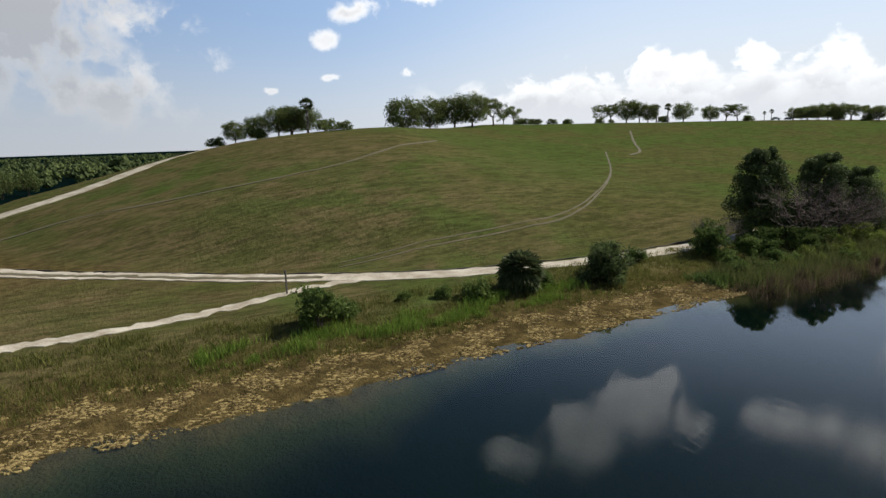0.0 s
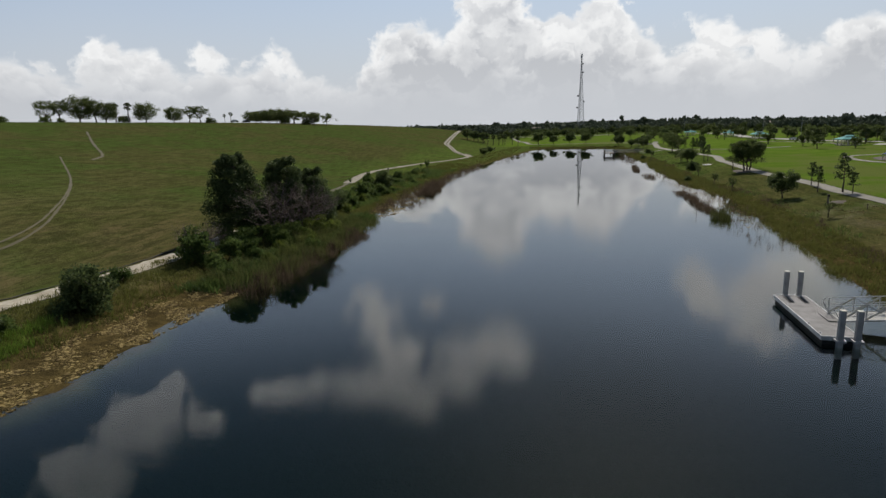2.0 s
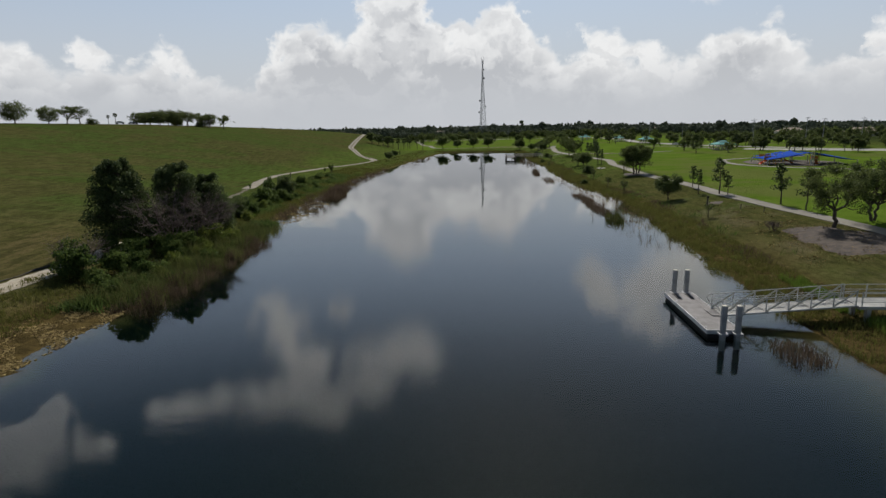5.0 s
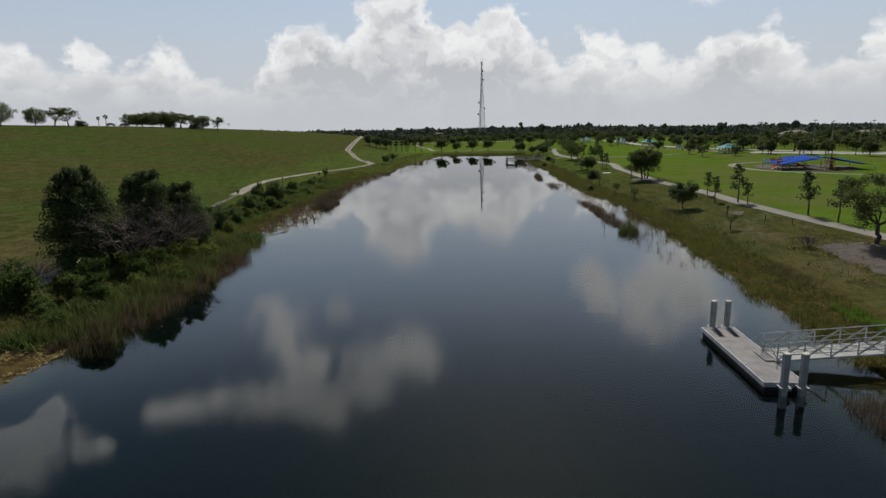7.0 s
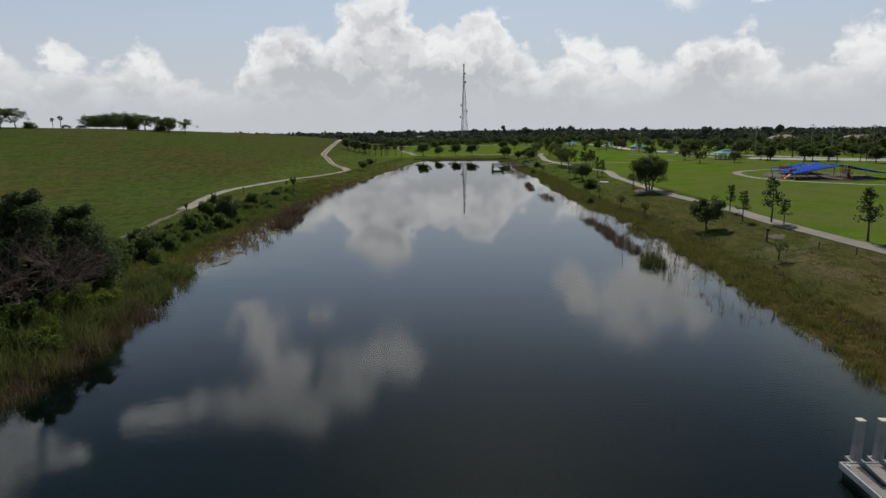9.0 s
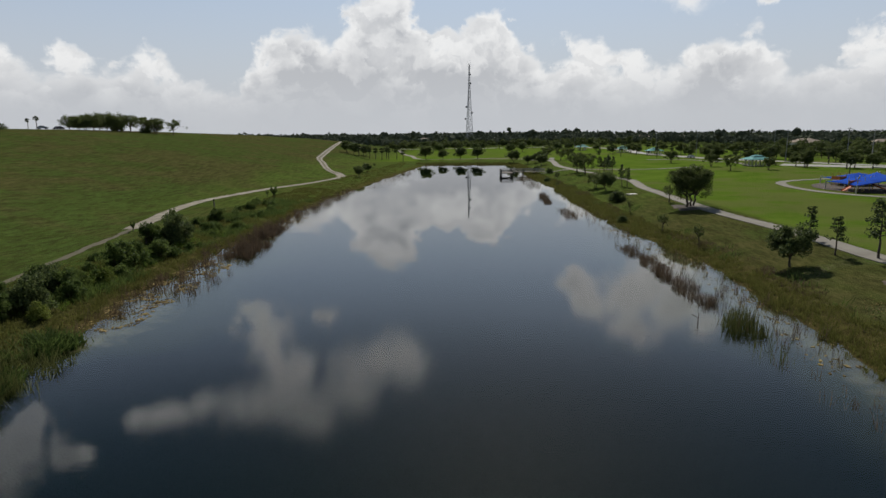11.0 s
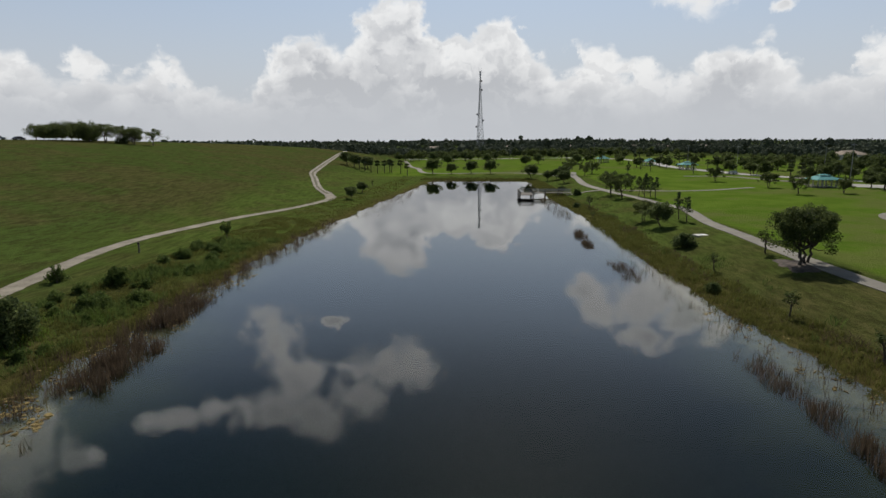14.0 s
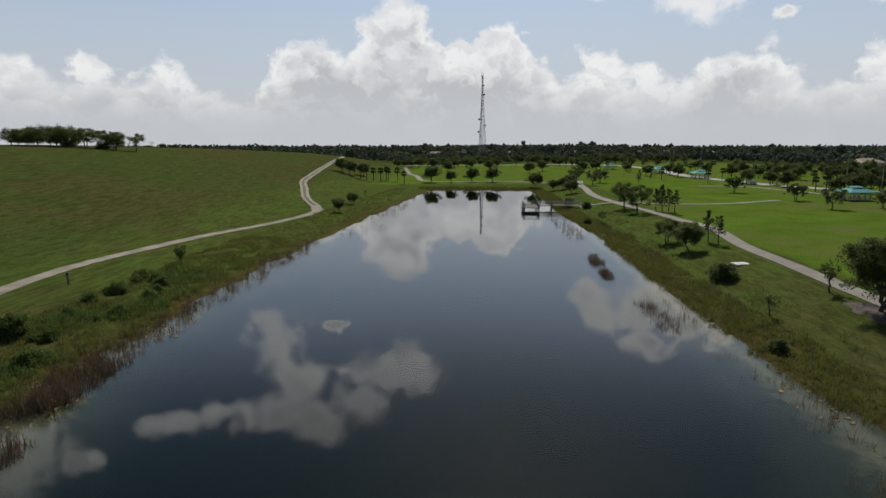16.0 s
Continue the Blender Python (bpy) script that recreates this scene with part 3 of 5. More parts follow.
def broadleaf(seed, h, spread, leaf, name, label, category="tree", clumps=34, per=80, size=0.34, stem=0.26, fill=0.38, trunks=1, group="park trees", skirt=0.45, puff=1.0):
    r = np.random.default_rng(seed)
    ob = thing(name, label, category, group=group)
    wood, tips = [], []
    for k in range(trunks):
        off = np.array([0.45 * (k - (trunks - 1) / 2), 0, 0])
        fork = off * 1.8 + [r.normal() * 0.15, r.normal() * 0.15, stem * h]
        wood.append(spun(bent(r, off - [0, 0, 0.25], fork, 6, 0.04), np.linspace(0.034 * h, 0.024 * h, 6) / trunks ** 0.4))
        for j in range(6):
            a = 2 * np.pi * (j + r.random() * 0.7) / 6
            tip = fork + [np.cos(a) * spread * (0.45 + 0.3 * r.random()), np.sin(a) * spread * (0.45 + 0.3 * r.random()), h * (0.25 + 0.33 * r.random())]
            limb = bent(r, fork, tip, 5, 0.1)
            wood.append(spun(limb, np.linspace(0.018 * h, 0.004 * h, 5), 5))
            tips += [limb[3], limb[4]]
            for q in range(2):
                sub = limb[2 + q] + r.normal(size=3) * [spread * 0.3, spread * 0.3, h * 0.1]
                wood.append(spun(bent(r, limb[2 + q], sub, 4), np.linspace(0.008 * h, 0.003 * h, 4), 4))
                tips.append(sub)
    d = r.normal(size=(clumps, 3))
    d /= np.linalg.norm(d, axis=1, keepdims=True)
    d[:, 2] = np.where(d[:, 2] < -skirt, -skirt, d[:, 2])
    c = d * (0.55 + 0.45 * r.random(clumps))[:, None] * [spread * 0.85, spread * 0.85, fill * h] + [0, 0, h * (1 - fill) * 0.97]
    c = np.concatenate([c, np.array(tips)])
    rad = spread * puff * (0.2 + 0.16 * r.random(len(c)))
    v, f = gather(wood)
    part("trunk", mesh_of("trunk", v, f, BARK, True), BARK, ob)
    v, f = leaves(r, c, rad, per, size)
    keep = (v.reshape(-1, 4, 3)[:, :, 2].min(1) > stem * h * 0.7)
    part("crown", mesh_of("crown", v, f[keep], leaf), leaf, ob)
    return ob


def pine(seed, h, spread, leaf, name, label, tiers=10, per=60, size=0.3, low=0.3, group="park trees", round_top=0.5):
    r = np.random.default_rng(seed)
    ob = thing(name, label, "tree", group=group)
    top = np.array([r.normal() * 0.03 * h, r.normal() * 0.03 * h, h])
    stemline = bent(r, [0, 0, -0.25], top, 8, 0.007)
    wood = [spun(stemline, np.linspace(0.02 * h + 0.02, 0.012, 8))]
    c, rad = [], []
    for k in range(tiers):
        u = low + (1 - low) * (k + 0.3) / tiers
        reach = spread * (1 - max(0, u - low) / (1.02 - low)) ** round_top
        for j in range(4 if spread > 1.5 else 3):
            a = r.random() * 6.28
            base = np.array([np.interp(u * h, stemline[:, 2], stemline[:, i]) for i in range(3)])
            tip = base + [np.cos(a) * reach * (0.6 + 0.4 * r.random()), np.sin(a) * reach * (0.6 + 0.4 * r.random()), 0.05 * h * (r.random() + 0.2)]
            wood.append(spun(bent(r, base, tip, 4, 0.06), np.linspace(0.012 * h * (1.1 - u) + 0.012, 0.008, 4), 4))
            c += [tip, base * 0.45 + tip * 0.55]
            rad += [reach * 0.26 + 0.16, reach * 0.22 + 0.12]
    c.append(top)
    rad.append(0.3 + 0.05 * spread)
    v, f = gather(wood)
    part("trunk", mesh_of("trunk", v, f, BARK, True), BARK, ob)
    part("crown", mesh_of("crown", *leaves(r, c, rad, per, size), leaf), leaf, ob)
    return ob


def palm(seed, h, name, label, fronds=44, reach=1.7, group="cabbage palms", stem=0.16, lowest=-50):
    r = np.random.default_rng(seed)
    ob = thing(name, label, "palm", group=group)
    head = np.array([r.normal() * 0.15, r.normal() * 0.15, h - reach * 0.75])
    v, f = spun(bent(r, [0, 0, -0.25], head, 7, 0.015), np.linspace(stem * 1.25, stem, 7), 8)
    part("trunk", mesh_of("trunk", v, f, BARK, True), BARK, ob)
    vs, fs, n = [], [], 0
    for k in range(fronds):
        a, e = r.random() * 6.28, radians(r.uniform(lowest, 80))
        out = np.array([np.cos(a) * np.cos(e), np.sin(a) * np.cos(e), np.sin(e)])
        side = np.array([-np.sin(a), np.cos(a), 0])
        up = np.cross(out, side)
        hub = head + out * reach * 0.45
        for q in range(9):
            b = radians(-75 + 150 * q / 8)
            arm = np.cos(b) * out + np.sin(b) * side
            tip = hub + reach * 0.62 * (0.8 + 0.3 * r.random()) * arm + [0, 0, -0.16 * reach]
            fat = (np.cos(b) * side - np.sin(b) * out) * reach * 0.10
            mid = (hub + tip) / 2 + up * 0.04 + [0, 0, 0.05 * reach]
            vs += [hub, mid + fat, tip, mid - fat]
            fs.append([n, n + 1, n + 2, n + 3])
            n += 4
        vs += [head, head + side * 0.05, hub + side * 0.02, hub]
        fs.append([n, n + 1, n + 2, n + 3])
        n += 4
    part("crown", mesh_of("crown", vs, fs, LEAF_PALM), LEAF_PALM, ob)
    return ob


def shrub(seed, h, spread, leaf, name, label, clumps=26, per=90, size=0.24, group="bank shrubs"):
    r = np.random.default_rng(seed)
    ob = thing(name, label, "shrub", group=group)
    wood, c = [], []
    for k in range(7):
        a = r.random() * 6.28
        tip = np.array([np.cos(a) * spread * 0.6 * r.random(), np.sin(a) * spread * 0.6 * r.random(), h * (0.45 + 0.35 * r.random())])
        wood.append(spun(bent(r, [r.normal() * 0.1, r.normal() * 0.1, -0.15], tip, 5, 0.1), np.linspace(0.05, 0.012, 5), 5))
        c.append(tip)
    d = r.normal(size=(clumps, 3))
    d /= np.linalg.norm(d, axis=1, keepdims=True)
    d[:, 2] = np.abs(d[:, 2])
    c = np.concatenate([c, d * (0.35 + 0.6 * r.random(clumps))[:, None] * [spread * 0.8, spread * 0.8, h * 0.78] + [0, 0, h * 0.1]])
    v, f = gather(wood)
    part("branch_frame", mesh_of("branch_frame", v, f, BARK, True), BARK, ob)
    v, f = leaves(r, c, spread * (0.2 + 0.2 * r.random(len(c))), per, size)
    v[:, 2] = np.maximum(v[:, 2], 0.02 + 0.1 * np.abs(np.sin(v[:, 0] * 9)))
    part("foliage", mesh_of("foliage", v, f, leaf), leaf, ob)
    return ob


def twigs(seed, h, spread, name, label, group="bare shrubs", leaf=None):
    r = np.random.default_rng(seed)
    ob = thing(name, label, "shrub", group=group)
    wood, ends = [], []

    def grow(a, way, length, rad, level):
        b = a + way * length
        wood.append(spun(bent(r, a, b, 4, 0.08), np.linspace(rad, rad * 0.55, 4), 4))
        if level == 0:
            ends.append(b)
            return
        for _ in range(4):
            w = way + r.normal(size=3) * 0.5
            w[2] = abs(w[2]) * 0.8 + 0.05
            grow(a + (b - a) * (0.5 + 0.5 * r.random()), w / np.linalg.norm(w), length * (0.55 + 0.2 * r.random()), rad * 0.55, level - 1)

    for k in range(7):
        a = r.random() * 6.28
        w = np.array([np.cos(a) * spread / h, np.sin(a) * spread / h, 1.0])
        grow(np.array([r.normal() * 0.2, r.normal() * 0.2, -0.15]), w / np.linalg.norm(w), h * 0.45, 0.045, 3)
    v, f = gather(wood)
    part("branch_frame", mesh_of("branch_frame", v, f, GREYWOOD, True), GREYWOOD, ob)
    if leaf:
        part("foliage", mesh_of("foliage", *leaves(r, ends[::3], np.full(len(ends[::3]), 0.25), 6, 0.16), leaf), leaf, ob)
    return ob


def at(x, y, size=1.0, turn=0.0, sink=0.0):
    return pose(x, y, sit(x, y) - sink, 0, 0, turn) @ Matrix.Diagonal((size, size, size, 1))


def plant(make, spots, height0, label_more=()):
    """Build one plant at the first spot and copy it to the others. A spot: x, y, height."""
    r = random.Random(len(spots) * 7 + int(height0 * 10))
    x, y, h = spots[0]
    make.matrix_basis = at(x, y, h / height0, r.uniform(0, 360))
    for x, y, h in spots[1:]:
        ob = copy_thing(make, Matrix())
        ob.matrix_basis = at(x, y, h / height0, r.uniform(0, 360))
    return make


# ---- ground, water, paths ----
GX = np.concatenate([[-4500, -3000, -2000, -1400, -1000, -800, -650, -540], np.arange(-460, -170, 8), np.arange(-170, -66, 2.5), np.arange(-66, 50, 0.8),
                     np.arange(50, 130, 4), np.arange(130, 320, 12), [350, 420, 520, 700, 900, 1300, 2000, 3000, 4500]])
GY = np.concatenate([[-4500, -3000, -2000, -1200, -800, -550, -400, -300, -220, -160, -130, -100], np.arange(-80, -22, 3), np.arange(-22, 200, 1.1), np.arange(200, 380, 2.2),
                     np.arange(380, 660, 8), [670, 700, 750, 820, 900, 1050, 1300, 1700, 2300, 3200, 4500]])
XX, YY = np.meshgrid(GX, GY)
ZZ = height(XX, YY)


def sit(x, y):
    """Height of the ground sheet."""
    i = int(np.clip(np.searchsorted(GX, x) - 1, 0, len(GX) - 2))
    j = int(np.clip(np.searchsorted(GY, y) - 1, 0, len(GY) - 2))
    u, v = (x - GX[i]) / (GX[i + 1] - GX[i]), (y - GY[j]) / (GY[j + 1] - GY[j])
    return float((ZZ[j, i] * (1 - u) + ZZ[j, i + 1] * u) * (1 - v) + (ZZ[j + 1, i] * (1 - u) + ZZ[j + 1, i + 1] * u) * v)


nx, ny = len(GX), len(GY)
ii, jj = np.meshgrid(np.arange(nx - 1), np.arange(ny - 1))
quads = np.stack([jj * nx + ii, jj * nx + ii + 1, (jj + 1) * nx + ii + 1, (jj + 1) * nx + ii], -1).reshape(-1, 4)
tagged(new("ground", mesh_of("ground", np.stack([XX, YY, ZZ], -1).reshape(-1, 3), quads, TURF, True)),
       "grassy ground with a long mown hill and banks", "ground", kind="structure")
wv = [(-60, -90, 0), (40, -90, 0), (40, 345, 0), (-60, 345, 0)]
tagged(new("water", mesh_of("water", wv, [[0, 1, 2, 3]], WATER)), "dark calm lake water reflecting clouds", "lake", kind="structure")


def glide(points, gap=1.5):
    """Evenly spaced points on a smooth line through the given ones."""
    p = [Vector((*q, 0)) for q in points]
    p = [2 * p[0] - p[1]] + p + [2 * p[-1] - p[-2]]
    out = []
    for a, b, c, d in zip(p, p[1:], p[2:], p[3:]):
        n = max(2, int((c - b).length / gap))
        for k in range(n):
            t = k / n
            out.append(0.5 * ((2 * b) + (c - a) * t + (2 * a - 5 * b + 4 * c - d) * t * t + (3 * b - a - 3 * c + d) * t ** 3))
    out.append(p[-2])
    return np.array([(v.x, v.y) for v in out])


def ribbon(name, points, width, mat, label, lift=0.05, rag=0.15, category="path", cross=5, top=0.0, gap=1.5):
    """A path laid on the ground, with ragged edges that go into it."""
    line = glide(points, gap)
    d = np.gradient(line, axis=0)
    d /= np.linalg.norm(d, axis=1, keepdims=True)
    nrm = np.stack([-d[:, 1], d[:, 0]], 1)
    rr = np.random.default_rng(len(line))
    offs = np.concatenate([[-0.5], np.linspace(-0.5, 0.5, cross), [0.5]])
    v = []
    for k, (p, q) in enumerate(zip(line, nrm)):
        wl, wr = 1 + rr.normal() * rag, 1 + rr.normal() * rag
        for j, o in enumerate(offs):
            s = p + q * o * width * (wl if o < 0 else wr)
            edge = j in (0, len(offs) - 1)
            v.append((s[0], s[1], sit(*s) + (-0.25 if edge else lift + top * (1 - (2 * o) ** 4))))
    n = len(offs)
    i, j = np.meshgrid(np.arange(len(line) - 1), np.arange(n - 1), indexing="ij")
    f = np.stack([i * n + j, (i + 1) * n + j, (i + 1) * n + j + 1, i * n + j + 1], -1).reshape(-1, 4)
    f = f[:, ::-1]
    return tagged(new(name, mesh_of(name, v, f, mat, False)), label, category, kind="structure")


ribbon("limestone_path", [(-115, -46), (-79, -15), (-66, -2), (-55, 11), (-48.5, 20), (-45, 29), (-42.5, 38), (-41.5, 50), (-42, 64), (-43, 72)], 3.0, LIME_BRIGHT,
       "pale crushed limestone path along the foot of the hill", 0.06, 0.10, gap=0.8)
ribbon("path_rut", [(-100, -33), (-79, -15.4), (-66, -2.4), (-57, 8.2), (-52.5, 14.2)], 0.9, DIRT, "brown worn strip along the limestone path", 0.085, 0.3, gap=0.8)
ribbon("overgrown_path", [(-43.4, 75), (-44.5, 84), (-46.5, 95), (-48, 103), (-50.2, 114), (-51.6, 123), (-53.6, 133)], 1.1, DIRT, "narrow overgrown stretch of the path", 0.03, 0.3)
ribbon("lake_path", [(-53.4, 132), (-54.6, 137), (-58.5, 156), (-59, 172), (-56.5, 188), (-51, 207), (-45.5, 222), (-42.5, 236), (-43.5, 247)], 2.7, LIME,
       "pale limestone path curving between hill and lake", 0.06, 0.06)
ribbon("branch_path", [(-49.6, 17), (-49.2, 12), (-47.5, 6), (-45.8, 0), (-45, -8), (-45, -20), (-47, -40)], 1.5, LIME_BRIGHT, "narrow worn limestone path down the bank", 0.05, 0.3, gap=0.6)
ribbon("hill_path", [(-43.5, 245), (-47, 256), (-55, 275), (-62.6, 299), (-69.6, 322), (-76.5, 362), (-84, 408), (-91.4, 455), (-105, 540), (-117, 612)], 2.8, LIME,
       "pale track climbing the grassy hill", 0.12, 0.1)
ribbon("hill_path_strip", [(-47, 256), (-55, 275), (-62.6, 299), (-69.6, 322), (-76.5, 362), (-84, 408), (-91.4, 455), (-105, 540)], 0.9, DIRT,
       "brown grassy strip between the wheel tracks", 0.15, 0.25)
ribbon("south_track", [(-114, -30), (-121.2, -19.6), (-124.5, -11.4), (-131, -2.3), (-140.5, 7.7), (-147, 17)], 4.2, LIME_BRIGHT, "white limestone track up the hill", 0.12, 0.1)
ribbon("foot_trail", [(-55.9, 16.9), (-55.8, 27.5), (-56, 40), (-58.3, 50), (-67.1, 63.4), (-83.3, 81.9), (-108.2, 105)], 0.28, DIRT, "worn wheel rut curving up the hill", 0.04, 0.3)
ribbon("foot_trail_rut", [(-57.2, 17.5), (-57.1, 27.5), (-57.3, 40), (-59.6, 50.4), (-68.2, 64.1), (-84.3, 82.9), (-109.2, 106)], 0.24, DIRT, "second worn wheel rut up the hill", 0.04, 0.3)
ribbon("side_trail", [(-103.7, 108.8), (-110.6, 119.4), (-130, 138), (-158, 166)], 0.6, DIRT, "faint dirt trail on the hill", 0.06, 0.3)
ribbon("slant_trail", [(-102.8, -17.5), (-101.6, -10.3), (-99.5, -2.9), (-95.3, 9.3), (-94.5, 24), (-98.9, 37.5), (-116.8, 61.8)], 0.6, DIRT, "worn trail slanting up the hill", 0.06, 0.25)
RIGHT_PATH = [(47, 20), (46, 50), (45, 71), (44.5, 79), (43.5, 92), (43, 103), (43, 118), (41.5, 140), (41.5, 156), (42, 170), (42.5, 186), (45.5, 208), (43.5, 222), (42, 238),
              (38.5, 262), (37.5, 284), (39.5, 308), (42, 335), (46, 358)]
ribbon("concrete_path", RIGHT_PATH, 2.6, CONCRETE, "winding pale concrete footpath through the park", 0.06, 0.02)
ribbon("shore_walk", [(40, 322), (30, 345), (12, 361), (-23, 366), (-33, 413), (-40, 440), (-47, 486), (-56, 549)], 2.6, CONCRETE, "pale footpath behind the far shore", 0.06, 0.03)
ribbon("dock_walk", [(27, 258), (40, 259), (61, 254), (85, 262)], 2.0, CONCRETE, "narrow pale walkway to the fishing pier", 0.06, 0.02)
ribbon("playground_path", [(130, 140), (95, 149), (84, 156), (77, 165), (75, 178), (77, 190), (83, 198), (95, 203), (110, 205)], 2.2, CONCRETE, "curved pale path round the playground", 0.06, 0.02)
ribbon("park_road", [(240, 190), (177, 240), (150, 262), (128, 296), (112, 330), (105, 400), (112, 470), (90, 560), (0, 572), (-60, 584)], 7.0, ASPHALT, "pale park road past the parking bays", 0.08, 0.01, "road")
ribbon("parking_lot", [(118, 268), (150, 246), (190, 222)], 13.0, ASPHALT, "pale concrete parking lot", 0.07, 0.01, "parking lot")
ribbon("pavilion_walk", [(84, 320), (97, 318), (104, 300), (108, 286), (106, 268)], 2.4, CONCRETE, "pale walkway to the picnic pavilions", 0.07, 0.02)


# ---- dock, gangway, far pier ----
def floating_dock():
    ob = thing("floating_dock", "grey floating dock with pale metal rim on the lake", "dock")
    x0, x1, y0, y1, z = 15.1, 17.35, 37.15, 46.25, 0.55
    part("float", box(bmesh.new(), x0 + 0.12, x1 - 0.12, y0 + 0.12, y1 - 0.12, -0.25, 0.36), BLACK, ob, "dark float under the deck")
    n = 46
    for k in range(n):
        a = y0 + 0.1 + (y1 - y0 - 0.2) * k / n
        b = a + (y1 - y0 - 0.2) / n - 0.012
        part("plank", box(bmesh.new(), x0 + 0.065, x1 - 0.065, a, b, z - 0.05, z), DECK, ob)
    for name, a in (("rim", (x0, x0 + 0.06, y0, y1)), ("rim", (x1 - 0.06, x1, y0, y1)), ("rim", (x0 + 0.06, x1 - 0.06, y0, y0 + 0.06)), ("rim", (x0 + 0.06, x1 - 0.06, y1 - 0.06, y1))):
        part(name, box(bmesh.new(), *a, 0.3, z + 0.04, 0.012), ALU, ob, "pale metal rim")
    # two thin dark strips on the deck near the far piles
    for x in (15.75, 16.75):
        part("deck_strip", box(bmesh.new(), x - 0.16, x + 0.16, y1 - 1.95, y1 - 0.35, z + 0.004, z + 0.012), BLACK, ob, "dark strip on the deck")
    for x, y in ((15.2, 39.5), (15.2, 43.5), (17.25, 44.5), (15.2, 45.8), (15.2, 37.6)):
        bm = rod(bmesh.new(), (x, y - 0.13, z + 0.13), (x, y + 0.13, z + 0.13), 0.022)
        rod(bm, (x, y - 0.05, z + 0.03), (x, y - 0.05, z + 0.13), 0.02)
        rod(bm, (x, y + 0.05, z + 0.03), (x, y + 0.05, z + 0.13), 0.02)
        part("cleat", bm, STEEL, ob, "steel mooring cleat")
    for x in (16.02, 16.98):
        for y, s in ((36.86, 1), (46.6, -1)):
            bm = bmesh.new()
            for d in (-0.25, 0.25):
                box(bm, x + d - 0.03, x + d + 0.03, min(y - s * 0.25, y + s * 0.33), max(y - s * 0.25, y + s * 0.33), 0.36, 0.5)
            box(bm, x - 0.28, x + 0.28, y - s * 0.25 - 0.03, y - s * 0.25 + 0.03, 0.36, 0.5)
            part("pile_guide", bm, STEEL, ob, "steel guide bracket round the pile")


def mooring_pile(x, y):
    bm = box(bmesh.new(), -0.155, 0.155, -0.155, 0.155, -2.5, 2.34, 0.02)
    ob = tagged(new("mooring_pile"), "square grey concrete mooring pile standing in water", "pile", "dock piles")
    ob.matrix_basis = pose(x, y, 0)
    part("shaft", bm, PILE, ob)
    cap = box(bmesh.new(), -0.165, 0.165, -0.165, 0.165, 2.34, 2.385, 0.015)
    part("cap", cap, CREAM, ob, "pale flat cap")
    return ob


floating_dock()
first = mooring_pile(16.02, 36.86)
for x, y in ((16.98, 36.86), (16.02, 46.6), (16.98, 46.6)):
    copy_thing(first, pose(x, y, 0))


def box_rod(a, b, r):
    bm = rod(bmesh.new(), a, b, r * 1.3, 4)
    return bm


def gangway():
    ob = thing("gangway", "aluminium truss gangway with railings leading to the dock", "gangway")
    xa, xb, za, zb, ya, yb = 17.1, 26.4, 0.66, 1.42, 40.05, 41.85
    rise = lambda x: za + (zb - za) * (x - xa) / (xb - xa)
    n = 44
    for k in range(n):
        x = xa + 0.15 + (xb - xa - 0.2) * k / n
        w = (xb - xa - 0.2) / n - 0.012
        bm = box(bmesh.new(), x, x + w, ya + 0.06, yb - 0.06, -0.03, 0.0)
        bmesh.ops.translate(bm, verts=bm.verts, vec=(0, 0, rise(x)))
        part("plank", bm, PALEDECK, ob)
    for y in (ya, yb):
        for name, dz, r, a, b in (("bottom_chord", -0.04, 0.07, xa, xb), ("top_rail", 1.05, 0.032, xa - 0.15, xb), ("middle_rail", 0.62, 0.022, xa + 0.1, xb), ("low_rail", 0.3, 0.02, xa + 0.1, xb)):
            part(name, rod(bmesh.new(), (a, y, rise(a) + dz), (b, y, rise(b) + dz), r, 8), ALU, ob)
        posts = [xa + 0.1 + (xb - xa - 0.2) * k / 6 for k in range(7)]
        for x in posts:
            part("rail_post", box(bmesh.new(), x - 0.03, x + 0.03, y - 0.03, y + 0.03, rise(x) - 0.05, rise(x) + 1.03), ALU, ob)
        for k, (p, q) in enumerate(zip(posts, posts[1:])):
            # braces coloured cream to imitate sun catching them, ties left darker
            part("brace", box_rod((p, y, rise(p) + 0.02), (q, y, rise(q) + 1.0), 0.05), CREAM, ob, "diagonal brace, pale as if caught by the sun")
            if k % 2:
                part("tie", rod(bmesh.new(), (p, y, rise(p) + 0.98), (q, y, rise(q) + 0.04), 0.02, 5), STEEL, ob)
        bm = rod(bmesh.new(), (xa - 0.15, y, rise(xa) + 1.05), (xa - 0.3, y, rise(xa) + 0.8), 0.03)
        rod(bm, (xa - 0.3, y, rise(xa) + 0.8), (xa + 0.1, y, rise(xa) + 0.1), 0.03)
        part("rail_end", bm, ALU, ob)
    part("hinge_plate", box(bmesh.new(), xa - 0.5, xa + 0.2, ya + 0.1, yb - 0.1, 0.6, 0.63), DECK, ob)


